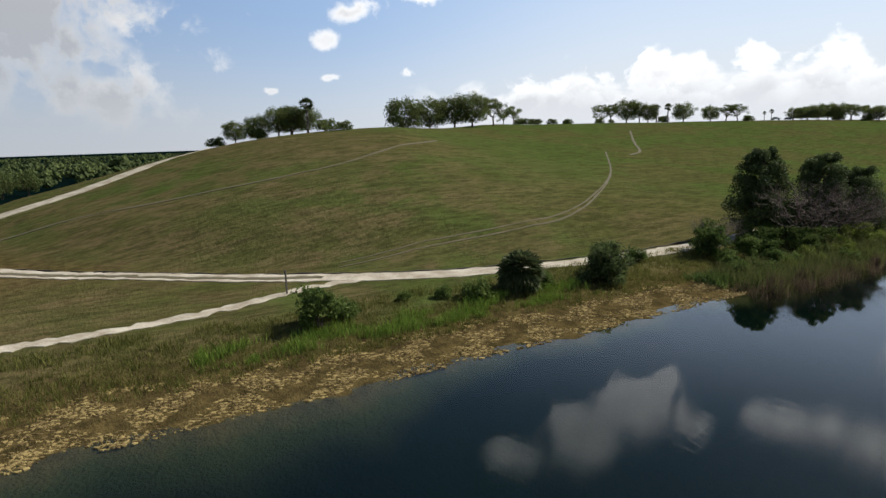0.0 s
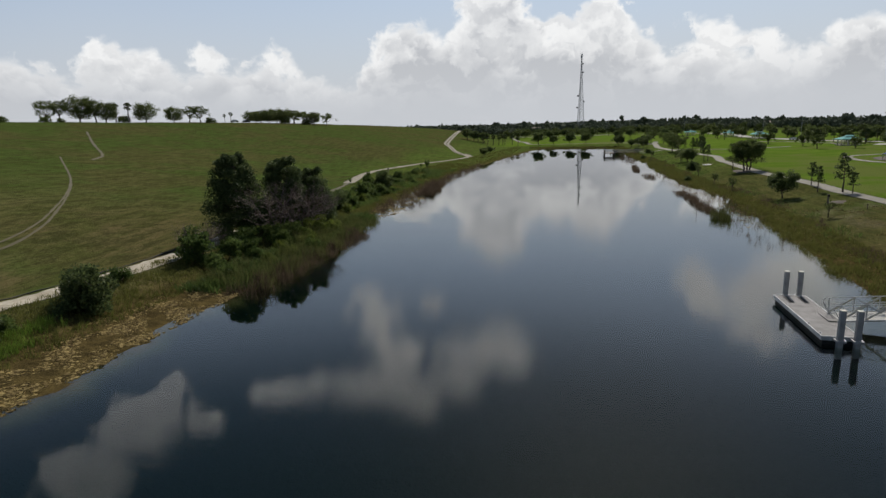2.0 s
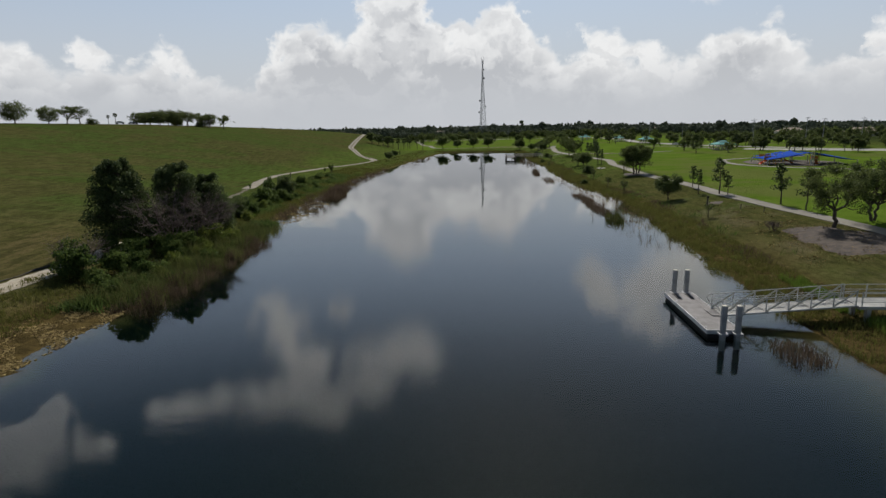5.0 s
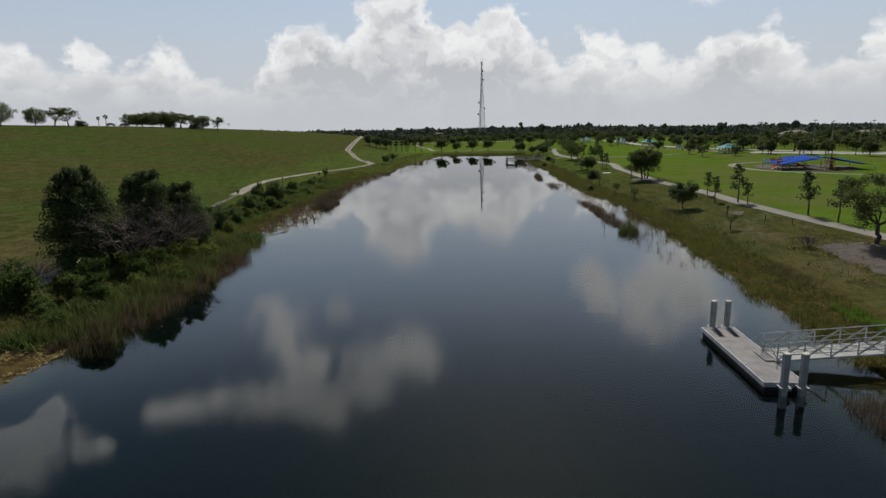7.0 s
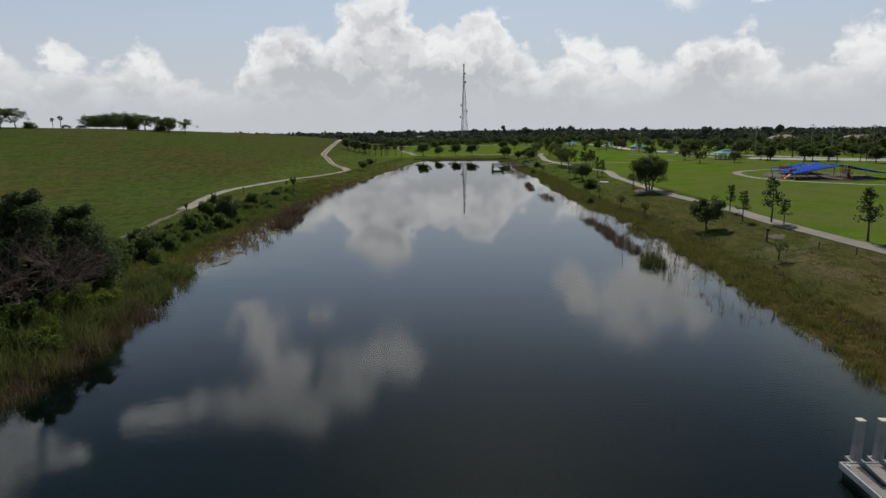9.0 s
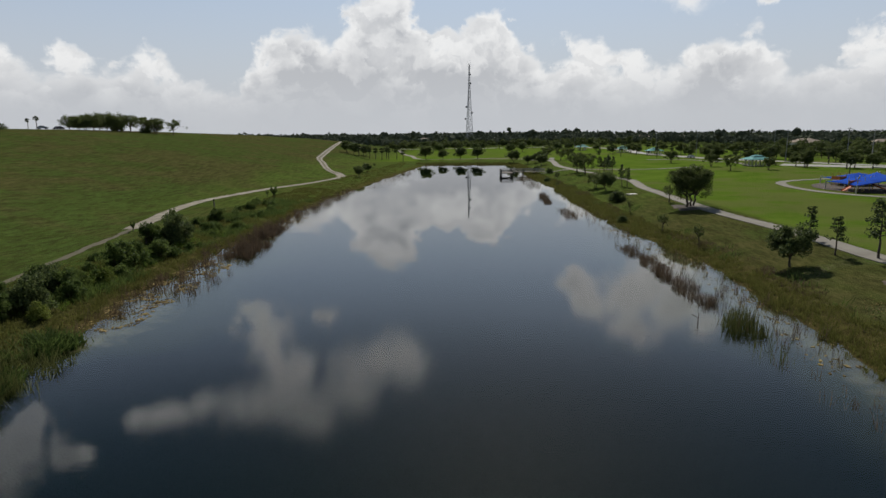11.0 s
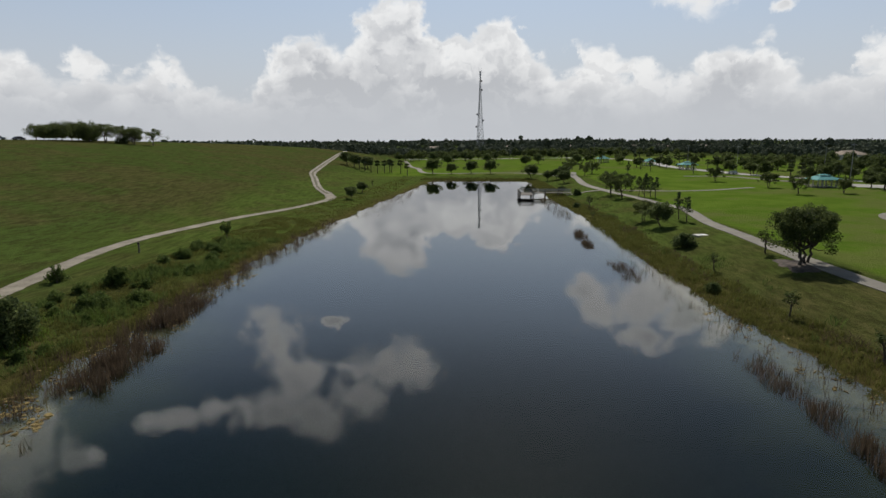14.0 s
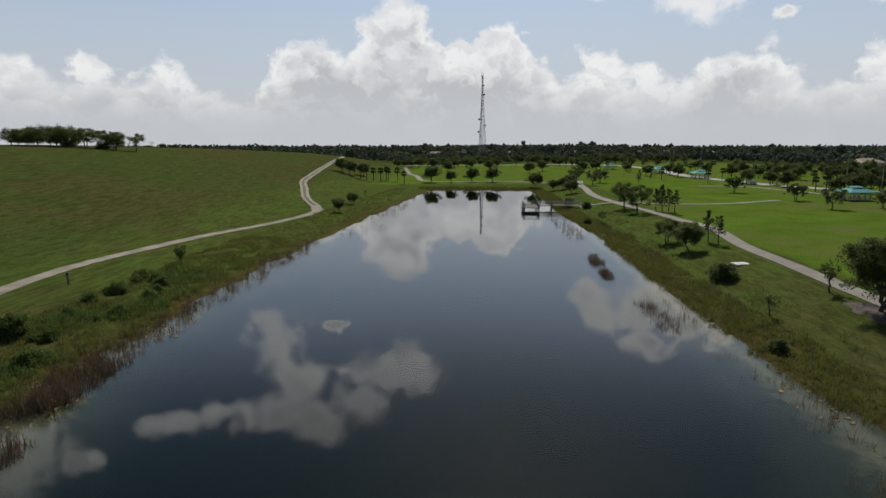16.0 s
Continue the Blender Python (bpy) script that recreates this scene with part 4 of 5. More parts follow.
def landing():
    ob = thing("landing_pier", "short timber and concrete landing with rails on the bank", "pier")
    part("deck", box(bmesh.new(), 26.42, 33.0, 39.8, 42.1, 1.18, 1.4, 0.02), PILE, ob)
    for x in (27.2, 31.5):
        for y in (40.1, 41.8):
            part("footing", box(bmesh.new(), x - 0.15, x + 0.15, y - 0.15, y + 0.15, sit(x, y) - 0.4, 1.18), PILE, ob)
    for y in (39.87, 42.03):
        for x in (26.6, 28.2, 29.8, 31.4, 32.9):
            part("rail_post", box(bmesh.new(), x - 0.03, x + 0.03, y - 0.03, y + 0.03, 1.4, 2.42), ALU, ob)
        for z in (1.72, 2.05, 2.42):
            part("rail", rod(bmesh.new(), (26.5, y, z), (32.95, y, z), 0.026, 8), ALU, ob)


gangway()
landing()
ribbon("landing_walk", [(33, 41), (38, 42), (43, 46), (46.3, 52)], 1.8, CONCRETE, "narrow pale walk from the landing to the path", 0.06, 0.02)


def fishing_pier():
    ob = thing("fishing_pier", "timber fishing pier with railings at the far shore", "pier")
    spans = [(12.0, 16.5, 250.5, 259.5), (16.5, 28.5, 256.8, 259.0)]
    for x0, x1, y0, y1 in spans:
        part("deck", box(bmesh.new(), x0, x1, y0, y1, 0.95, 1.12, 0.02), WOOD, ob)
    for x, y in ((12.3, 250.9), (16.2, 250.9), (12.3, 259.1), (16.2, 259.1), (12.3, 255), (16.2, 255), (20.5, 257.1), (20.5, 258.8), (24.5, 257.1), (24.5, 258.8)):
        part("post", box(bmesh.new(), x - 0.13, x + 0.13, y - 0.13, y + 0.13, -2.0, 2.2), WOOD, ob)
    for a, b in (((12.1, 250.6), (16.4, 250.6)), ((12.1, 250.6), (12.1, 259.4)), ((12.1, 259.4), (16.4, 259.4)), ((16.4, 250.6), (16.4, 256.8)), ((16.4, 256.9), (28.5, 256.9)), ((16.4, 258.9), (28.5, 258.9))):
        for z in (1.45, 1.8, 2.15):
            bm = bmesh.new()
            rod(bm, (*a, z), (*b, z), 0.06, 4)
            part("rail", bm, CREAM, ob)


fishing_pier()


# ---- park buildings ----
def pavilion(x, y, turn, wide=8.6, deep=7.0):
    ob = thing("picnic_pavilion", "open picnic pavilion with teal hipped metal roof", "pavilion", group="picnic pavilions")
    part("slab", box(bmesh.new(), -wide / 2 + 0.8, wide / 2 - 0.8, -deep / 2 + 0.8, deep / 2 - 0.8, -0.3, 0.12, 0.02), CONCRETE, ob)
    for px in (-wide / 2 + 1.4, -wide / 6, wide / 6, wide / 2 - 1.4):
        for py in (-deep / 2 + 1.4, deep / 2 - 1.4):
            part("column", box(bmesh.new(), px - 0.16, px + 0.16, py - 0.16, py + 0.16, 0.12, 2.45, 0.02), CREAM, ob)
    a, b, r = wide / 2, deep / 2, wide * 0.17
    v = [(-a, -b, 2.4), (a, -b, 2.4), (a, b, 2.4), (-a, b, 2.4), (-r, -0.8, 3.5), (r, -0.8, 3.5), (r, 0.8, 3.5), (-r, 0.8, 3.5)]
    bm = bmesh.new()
    p = [bm.verts.new(c) for c in v]
    for f in ((0, 1, 5, 4), (1, 2, 6, 5), (2, 3, 7, 6), (3, 0, 4, 7), (4, 5, 6, 7), (3, 2, 1, 0)):
        bm.faces.new([p[i] for i in f])
    bmesh.ops.recalc_face_normals(bm, faces=bm.faces)
    roof = part("roof", bm, TEAL, ob)
    bm = box(bmesh.new(), -a - 0.05, a + 0.05, -b - 0.05, b + 0.05, 2.28, 2.42, 0.02)
    part("fascia", bm, TEAL, roof)
    v = [(-r - 0.3, -1.1, 3.62), (r + 0.3, -1.1, 3.62), (r + 0.3, 1.1, 3.62), (-r - 0.3, 1.1, 3.62), (-r * 0.5, 0, 4.0), (r * 0.5, 0, 4.0)]
    bm = bmesh.new()
    p = [bm.verts.new(c) for c in v]
    for f in ((0, 1, 5, 4), (1, 2, 5), (2, 3, 4, 5), (3, 0, 4), (3, 2, 1, 0)):
        bm.faces.new([p[i] for i in f])
    bmesh.ops.recalc_face_normals(bm, faces=bm.faces)
    part("cupola_roof", bm, TEAL, roof)
    part("cupola_wall", box(bmesh.new(), -r, r, -0.8, 0.8, 3.45, 3.64), CREAM, roof)
    ob.matrix_basis = pose(x, y, sit(x, y) + 0.05, 0, 0, turn)
    return ob


def picnic_table():
    ob = thing("picnic_table", "dark picnic table with benches under a pavilion roof", "table", group="picnic tables")
    part("tabletop", box(bmesh.new(), -0.9, 0.9, -0.38, 0.38, 0.71, 0.76, 0.01), WOOD, ob)
    for s in (-0.68, 0.68):
        part("bench", box(bmesh.new(), -0.9, 0.9, s - 0.13, s + 0.13, 0.42, 0.46, 0.01), WOOD, ob)
    for x in (-0.65, 0.65):
        bm = rod(bmesh.new(), (x, -0.6, 0), (x, 0.25, 0.71), 0.03)
        rod(bm, (x, 0.6, 0), (x, -0.25, 0.71), 0.03)
        part("leg", bm, STEEL, ob)
    return ob


hut = pavilion(105.7, 262, 8)
for x, y, turn in ((103.5, 371, 3), (98.5, 416, 12), (84, 470, 0)):
    copy_thing(hut, pose(x, y, sit(x, y) + 0.05, 0, 0, turn))
bench = picnic_table()
k = 0
for hx, hy, turn in ((105.7, 262, 8), (103.5, 371, 3)):
    for dx in (-3.4, 0, 3.4):
        for dy in (-1.6, 1.6):
            m = pose(hx, hy, sit(hx, hy) + 0.17, 0, 0, turn) @ pose(dx, dy, 0)
            if k:
                copy_thing(bench, m)
            else:
                bench.matrix_basis = m
            k += 1


def shade_sail(corners, peak, n=12):
    """A four-cornered stretched cloth with hollow edges, on its posts."""
    ob = thing("shade_sail", "bright blue cloth shade canopy over the playground", "canopy", group="playground canopies")
    c = [Vector(p) for p in corners]
    v, f = [], []
    mid = sum(c, Vector()) / 4
    for j in range(n + 1):
        for i in range(n + 1):
            s, t = i / n, j / n
            p = (c[0] * (1 - s) + c[1] * s) * (1 - t) + (c[3] * (1 - s) + c[2] * s) * t
            pull = max(4 * s * (1 - s) * (abs(2 * t - 1) ** 3), 4 * t * (1 - t) * (abs(2 * s - 1) ** 3))
            p = p + (mid - p) * 0.16 * pull
            d = max(abs(2 * s - 1), abs(2 * t - 1))
            p.z += peak * (1 - d) ** 1.3 - 0.25 * pull
            v.append(p)
    for j in range(n):
        for i in range(n):
            a = j * (n + 1) + i
            f.append((a, a + 1, a + n + 2, a + n + 1))
    me = mesh_of("cloth", v, f, SAIL, True)
    cloth = part("cloth", me, SAIL, ob)
    so = cloth.modifiers.new("thick", "SOLIDIFY")
    so.thickness = 0.03
    for p in c:
        part("post", rod(bmesh.new(), (p.x, p.y, sit(p.x, p.y) - 0.3), (p.x, p.y, p.z + 0.12), 0.13, 8), CREAM, ob, "pale steel post")
    return ob


shade_sail([(79.5, 166, 3.9), (90.5, 165, 5.9), (91.5, 178, 5.9), (80.5, 178, 3.9)], 0.2)
shade_sail([(91.1, 165, 5.9), (102, 164, 3.8), (103, 176, 3.8), (92.1, 178, 5.9)], 0.2)
shade_sail([(86, 180, 4.0), (97, 179, 4.4), (98, 190, 4.1), (87, 191, 3.9)], 1.2)


def play_tower(x, y, turn):
    ob = thing("play_tower", "playground climbing tower with orange slide and yellow posts", "play equipment", group="play equipment")
    for a in (-1, 1):
        for b in (-1, 1):
            part("post", rod(bmesh.new(), (a, b, -0.2), (a, b, 3.1), 0.07, 8), YELLOW, ob)
    part("platform", box(bmesh.new(), -1.05, 1.05, -1.05, 1.05, 1.35, 1.45), STEEL, ob)
    part("panel", box(bmesh.new(), -1.0, 1.0, 0.98, 1.04, 1.5, 2.3), ORANGE, ob, "orange plastic side panel")
    part("panel", box(bmesh.new(), 0.98, 1.04, -1.0, 0.95, 1.5, 2.3), ORANGE, ob, "orange plastic side panel")
    bm = bmesh.new()
    prev = None
    for k in range(9):
        t = k / 8
        z = 1.45 - 1.25 * t ** 0.9 + 0.1 * t * t
        ring = [bm.verts.new((-1.05 - 2.6 * t, s, z + h)) for s, h in ((-0.35, 0.2), (-0.3, 0), (0.3, 0), (0.35, 0.2))]
        if prev:
            for i in range(3):
                bm.faces.new((prev[i], prev[i + 1], ring[i + 1], ring[i]))
        prev = ring
    bmesh.ops.solidify(bm, geom=bm.faces[:], thickness=0.04)
    part("slide", bm, ORANGE, ob, "orange plastic slide")
    for k in range(5):
        part("rung", rod(bmesh.new(), (-0.4, -1.05 - 0.1 * (4 - k), 0.25 + 0.25 * k), (0.4, -1.05 - 0.1 * (4 - k), 0.25 + 0.25 * k), 0.03), YELLOW, ob)
    ob.matrix_basis = pose(x, y, sit(x, y), 0, 0, turn)
    return ob


toy = play_tower(82, 170, 20)
for x, y, turn in ((86, 173, 130), (93, 168, 70), (87, 184, 200)):
    copy_thing(toy, pose(x, y, sit(x, y), 0, 0, turn))
bm = bmesh.new()
bmesh.ops.create_circle(bm, cap_ends=True, segments=40, radius=1)
for v in bm.verts:
    v.co = (91 + v.co.x * 12, 176 + v.co.y * 15, 0)
    v.co.z = sit(v.co.x, v.co.y) + 0.1
tagged(part("playground_surface", bm, MULCH, None, "brown mulch surface under the playground"), category="playground", kind="structure")


def mast():
    ob = thing("radio_mast", "tall thin grey steel lattice radio mast", "mast")
    H, n = 114.0, 26
    corner = [radians(a) for a in (90, 210, 330)]
    rad = lambda z: np.interp(z, [0, 84, 96, H], [6.8, 1.5, 1.0, 0.7])
    pt = lambda a, z: (math.cos(a) * rad(z), math.sin(a) * rad(z), z)
    levels = [H * (1 - (1 - k / n) ** 1.15) for k in range(n + 1)]
    for a in corner:
        bm = bmesh.new()
        for z0, z1 in zip(levels, levels[1:]):
            rod(bm, pt(a, z0), pt(a, z1), 0.34, 5)
        part("leg", bm, STEEL, ob)
    for k, (a, b) in enumerate(zip(corner, corner[1:] + corner[:1])):
        bm = bmesh.new()
        for z0, z1 in zip(levels, levels[1:]):
            rod(bm, pt(a, z0), pt(b, z1), 0.14, 4)
            rod(bm, pt(b, z0), pt(a, z1), 0.14, 4)
            rod(bm, pt(a, z1), pt(b, z1), 0.12, 4)
        part("bracing", bm, STEEL, ob)
    for z, a in ((100, 20), (87, 340), (52, 150), (43, 10), (34, 170)):
        x, y = math.cos(radians(a)) * (rad(z) + 0.9), math.sin(radians(a)) * (rad(z) + 0.9)
        part("dish", rod(bmesh.new(), (x, y, z - 0.3), (x, y - 0.9, z - 0.3), 1.3, 12), BLACK, ob, "dark round dish antenna")
    for x in (-1.6, 0, 1.6):
        part("whip_antenna", rod(bmesh.new(), (x, 0, H - 6), (x, 0, H + (5 if x else 2)), 0.14, 5), STEEL, ob)
    part("foundation", box(bmesh.new(), -8, 8, -8, 8, -0.4, 0.4), PILE, ob)
    ob.matrix_basis = pose(8.3, 967.7, sit(8.3, 967.7) + 1.2, 0, 0, 15)


mast()


def lamp_pole(x, y, h, name="light_pole", label="tall grey light pole beside the park road"):
    ob = thing(name, label, "pole", group="light poles")
    part("shaft", rod(bmesh.new(), (0, 0, -0.4), (0, 0, h), 0.17, 8, 0.1), PILE, ob)
    part("arm", box(bmesh.new(), -1.1, 1.1, -0.06, 0.06, h - 0.5, h - 0.38), STEEL, ob)
    for s in (-1, 1):
        part("lamp_head", box(bmesh.new(), s * 1.1 - 0.3, s * 1.1 + 0.3, -0.16, 0.16, h - 0.62, h - 0.5, 0.03), STEEL, ob)
    ob.matrix_basis = pose(x, y, sit(x, y), 0, 0, 20)
    return ob


pole = lamp_pole(130, 288, 13)
for x, y, s in ((153, 286, 1.05), (150, 267, 1.0), (165, 265, 1.0), (159, 354, 1.0), (118, 350, 0.9), (88, 520, 0.9), (30, 585, 0.9), (112, 395, 0.9)):
    copy_thing(pole, pose(x, y, sit(x, y), 0, 0, 20) @ Matrix.Diagonal((s, s, s, 1)))


def car(paint, label):
    ob = thing("parked_car", label, "car", group="parked cars")
    bm = bmesh.new()
    side = [(-2.1, 0.35), (-2.15, 0.75), (-1.6, 0.92), (-0.9, 1.42), (0.7, 1.45), (1.35, 0.98), (2.05, 0.85), (2.15, 0.5), (2.1, 0.32)]
    rows = [[bm.verts.new((x, s * (0.88 - 0.12 * max(0, z - 0.8)), z)) for x, z in side] for s in (-1, 1)]
    bm.faces.new(rows[0])
    bm.faces.new(rows[1][::-1])
    for i in range(len(side)):
        j = (i + 1) % len(side)
        bm.faces.new((rows[0][i], rows[1][i], rows[1][j], rows[0][j]))
    bmesh.ops.recalc_face_normals(bm, faces=bm.faces)
    body = part("body", bm, paint, ob)
    for s in (-1, 1):
        part("side_window", box(bmesh.new(), -0.8, 0.85, s * 0.82 - 0.02, s * 0.82 + 0.02, 0.98, 1.34), GLASS, body)
    for x in (-1.3, 1.3):
        for s in (-1, 1):
            part("wheel", rod(bmesh.new(), (x, s * 0.7, 0.32), (x, s * 0.9, 0.32), 0.32, 14), RUBBER, ob)
    return ob


def paint(name, col):
    return plain(name, tuple(0.8 * c for c in col), col, 0.25, 0.0)


for (x, y, turn), mat, label in (((168, 236, 40), paint("white_paint", (0.62, 0.62, 0.62)), "white car parked on the pale lot"), ((174, 232, 40), paint("silver_paint", (0.35, 0.36, 0.37)), "silver car parked on the pale lot"),
                                 ((180, 229, 40), paint("dark_paint", (0.03, 0.035, 0.05)), "dark car parked on the pale lot"), ((112, 408, 95), paint("grey_paint", (0.16, 0.16, 0.17)), "grey car parked by the pavilion"),
                                 ((-180.5, 291.5, 20), paint("faded_paint", (0.40, 0.41, 0.42)), "pale car parked on the hilltop"), ((-176.5, 296, 70), paint("black_paint", (0.02, 0.02, 0.022)), "dark car parked on the hilltop"),
                                 ((108, 330, 100), paint("pale_paint", (0.55, 0.53, 0.48)), "pale car on the park road")):
    c = car(mat, label)
    c.matrix_basis = pose(x, y, sit(x, y) + 0.1, 0, 0, turn)


def house(w, d):
    ob = thing("house", "low stucco house with a tan hipped tile roof", "house", group="distant houses")
    part("wall", box(bmesh.new(), -w / 2, w / 2, -d / 2, d / 2, -0.4, 2.9), STUCCO, ob)
    bm = bmesh.new()
    p = [bm.verts.new(c) for c in ((-w / 2 - 0.6, -d / 2 - 0.6, 2.9), (w / 2 + 0.6, -d / 2 - 0.6, 2.9), (w / 2 + 0.6, d / 2 + 0.6, 2.9), (-w / 2 - 0.6, d / 2 + 0.6, 2.9), (-w / 4, 0, 5.6), (w / 4, 0, 5.6))]
    for f in ((0, 1, 5, 4), (1, 2, 5), (2, 3, 4, 5), (3, 0, 4), (3, 2, 1, 0)):
        bm.faces.new([p[i] for i in f])
    bmesh.ops.recalc_face_normals(bm, faces=bm.faces)
    part("roof", bm, TILE, ob)
    for k in (-1, 0, 1):
        win = part("window", box(bmesh.new(), k * w / 3.4 - 1, k * w / 3.4 + 1, -d / 2 - 0.03, -d / 2 + 0.05, 0.9, 2.2), GLASS, ob)
        part("frame", box(bmesh.new(), k * w / 3.4 - 1.1, k * w / 3.4 + 1.1, -d / 2 - 0.02, -d / 2 + 0.04, 2.2, 2.32), CREAM, win)
    return ob


h0 = house(20, 12)
h0.matrix_basis = pose(50, 900, sit(50, 900) + 1.5, 0, 0, 5)
for x, y, turn in ((95, 870, -10), (135, 890, 12), (178, 915, 0), (215, 885, 30), (20, 1010, 0), (-60, 960, 15), (265, 930, -5), (310, 900, 10), (240, 470, 20), (262, 420, -15)):
    copy_thing(h0, pose(x, y, sit(x, y) + 1.5, 0, 0, turn))

# ---- posts and small built things ----
def marker_post(h, label, mat=WOOD, w=0.07):
    ob = thing("marker_post", label, "post", group="posts")
    part("shaft", box(bmesh.new(), -w, w, -w, w, -0.3, h, 0.012), mat, ob)
    part("plate", box(bmesh.new(), -w * 1.6, w * 1.6, -w - 0.02, -w - 0.003, h - 0.35, h - 0.08), BLACK, ob, "small dark plate")
    return ob


tall = marker_post(2.1, "thin weathered timber post beside the path junction")
tall.matrix_basis = at(-48.4, 9.7)
low = marker_post(1.6, "short dark timber post beside the limestone path", WOOD, 0.1)
low.matrix_basis = at(-52.2, 160.2)
for x, y in ((36.6, 94.5), (-48, 128), (39, 88), (40.5, 84)):
    copy_thing(low, at(x, y, 1.0 if y in (94.5, 128) else 0.45))
slab = thing("drain_slab", "small white concrete slab on the grass", "slab")
part("slab_block", box(bmesh.new(), -1.1, 1.1, -0.8, 0.8, -0.1, 0.14, 0.02), CREAM, slab)
part("cover", box(bmesh.new(), -0.4, 0.4, -0.4, 0.4, 0.14, 0.17, 0.01), STEEL, slab)
slab.matrix_basis = at(36.2, 174.0, 1, 15)
snag = thing("water_snag", "dark dead branch sticking out of the water", "branch")
part("stem", rod(rod(bmesh.new(), (0, 0, -0.6), (0.05, 0.05, 0.9), 0.05, 5, 0.03), (0.03, 0.03, 0.5), (-0.5, 0.1, 0.75), 0.025, 4), BARK, snag)
snag.matrix_basis = pose(17.4, 88.5, 0)

# low dark strip following the path's upper side
line = glide([(-79, -13), (-66, 0.2), (-55.5, 13), (-49.5, 21.5), (-46.6, 30), (-44.6, 39), (-43.8, 50), (-44.2, 60)], 1.0)
v, f = [], []
for k, (x, y) in enumerate(line):
    wob = 0.05 * math.sin(k * 1.7) + 0.04 * math.sin(k * 0.6)
    for dx, dz in ((0, -0.2), (0, 0.10 + wob), (-0.16, 0.10 + wob), (-0.2, -0.2)):
        v.append((x + dx, y, sit(x + dx, y) + dz))
for k in range(len(line) - 1):
    for q in range(3):
        f.append((k * 4 + q, k * 4 + q + 1, (k + 1) * 4 + q + 1, (k + 1) * 4 + q))
tagged(new("path_dark_strip", mesh_of("path_dark_strip", v, f, BLACK)), "low dark strip along the limestone path", "edging", kind="structure")


def bed(name, x, y, rx, ry, label):
    bm = bmesh.new()
    rr = random.Random(int(x * 10 + y))
    bmesh.ops.create_circle(bm, cap_ends=True, segments=36, radius=1)
    bmesh.ops.poke(bm, faces=bm.faces)
    bmesh.ops.subdivide_edges(bm, edges=bm.edges, cuts=2, use_grid_fill=True)
    for q in bm.verts:
        a = math.atan2(q.co.y, q.co.x)
        s = 1 + 0.16 * math.sin(3 * a + x) + 0.1 * math.sin(7 * a) + 0.05 * rr.uniform(-1, 1)
        d = q.co.length
        q.co.x, q.co.y = x + q.co.x * rx * s, y + q.co.y * ry * s
        q.co.z = sit(q.co.x, q.co.y) + 0.09 * (1 - d ** 4) - 0.03
    tagged(part(name, bm, MULCH, None, label), category="mulch bed", kind="structure")


bed("mulch_bed", 39.6, 63.5, 5.2, 9.0, "bare brown mulch under an oak")
bed("mulch_bed", 39.5, 149.5, 3.2, 4.0, "bare brown mulch under two oaks")
bed("mulch_bed", 38.5, 96, 1.2, 1.7, "worn bare patch beside the path")

# ---- trees of the east bank and the park ----
oak_a = broadleaf(11, 7.4, 4.5, LEAF_OAK, "oak_tree", "spreading oak with a dark green rounded crown", clumps=34, per=190, size=0.19, fill=0.28, puff=0.66)
plant(oak_a, [(41.8, 69.5, 7.6), (39.2, 149.6, 7.2), (37.6, 245.2, 6.8), (38.4, 235.6, 6.6), (41.2, 343, 7.2), (86.6, 239.4, 5.4), (46, 330, 6)], 7.4)
oak_b = broadleaf(12, 7.2, 4.3, LEAF_OAK, "oak_tree", "leafy oak with an open uneven crown", clumps=32, per=190, size=0.19, stem=0.26, fill=0.27, trunks=2, puff=0.62)
plant(oak_b, [(40.4, 150.6, 7.6), (48.6, 73.5, 7.6), (85.3, 291.7, 5.4), (89.4, 261.6, 4.9), (100, 241.7, 4.4), (33, 196, 4.3), (52, 345, 6)], 7.2)
oak_c = broadleaf(13, 4.6, 2.6, LEAF_DARK, "small_oak", "small dense oak with a dark rounded crown", clumps=34, per=110, size=0.26, stem=0.24)
plant(oak_c, [(34.4, 106.8, 4.7), (33.7, 187.2, 4.8), (23.9, 335, 6.2), (28.7, 318.4, 4.2), (32.5, 317, 4.6), (32.7, 299, 4.8), (26.1, 261, 2.8), (-36.6, 241.2, 3.7), (-37.1, 260.2, 3.5), (36, 322, 5)], 4.6)
sap_a = broadleaf(14, 3.0, 0.9, LEAF_OAK, "sapling", "thin young tree with sparse leaves", clumps=11, per=13, size=0.17, stem=0.34, fill=0.24, group="saplings")
plant(sap_a, [(29.0, 132.2, 2.8), (29.9, 120.0, 3.2), (33.5, 86.0, 2.5), (29.8, 152.2, 2.6), (38.7, 157.3, 3.8), (27.4, 223.8, 3.5), (-38.3, 286.7, 2.4), (24.5, 205, 2.0), (48, 250, 2.6), (53, 275, 2.6), (57, 300, 2.6)], 3.0)
pine_a = pine(15, 6.0, 1.5, LEAF_PINE, "young_pine", "slender young pine with tufted sparse branches", 8, 15, 0.3, 0.36)
plant(pine_a, [(45.9, 90.3, 6.0), (46.1, 83.7, 5.4), (42.7, 105.2, 6.2), (38.9, 192.8, 5.3), (44.0, 239.6, 5.3), (46.4, 237, 5.5), (50, 255, 5.2), (64, 330, 6)], 6.0)
pine_b = pine(16, 4.2, 1.1, LEAF_PINE, "young_pine", "thin young pine beside the footpath", 6, 13, 0.26, 0.4)
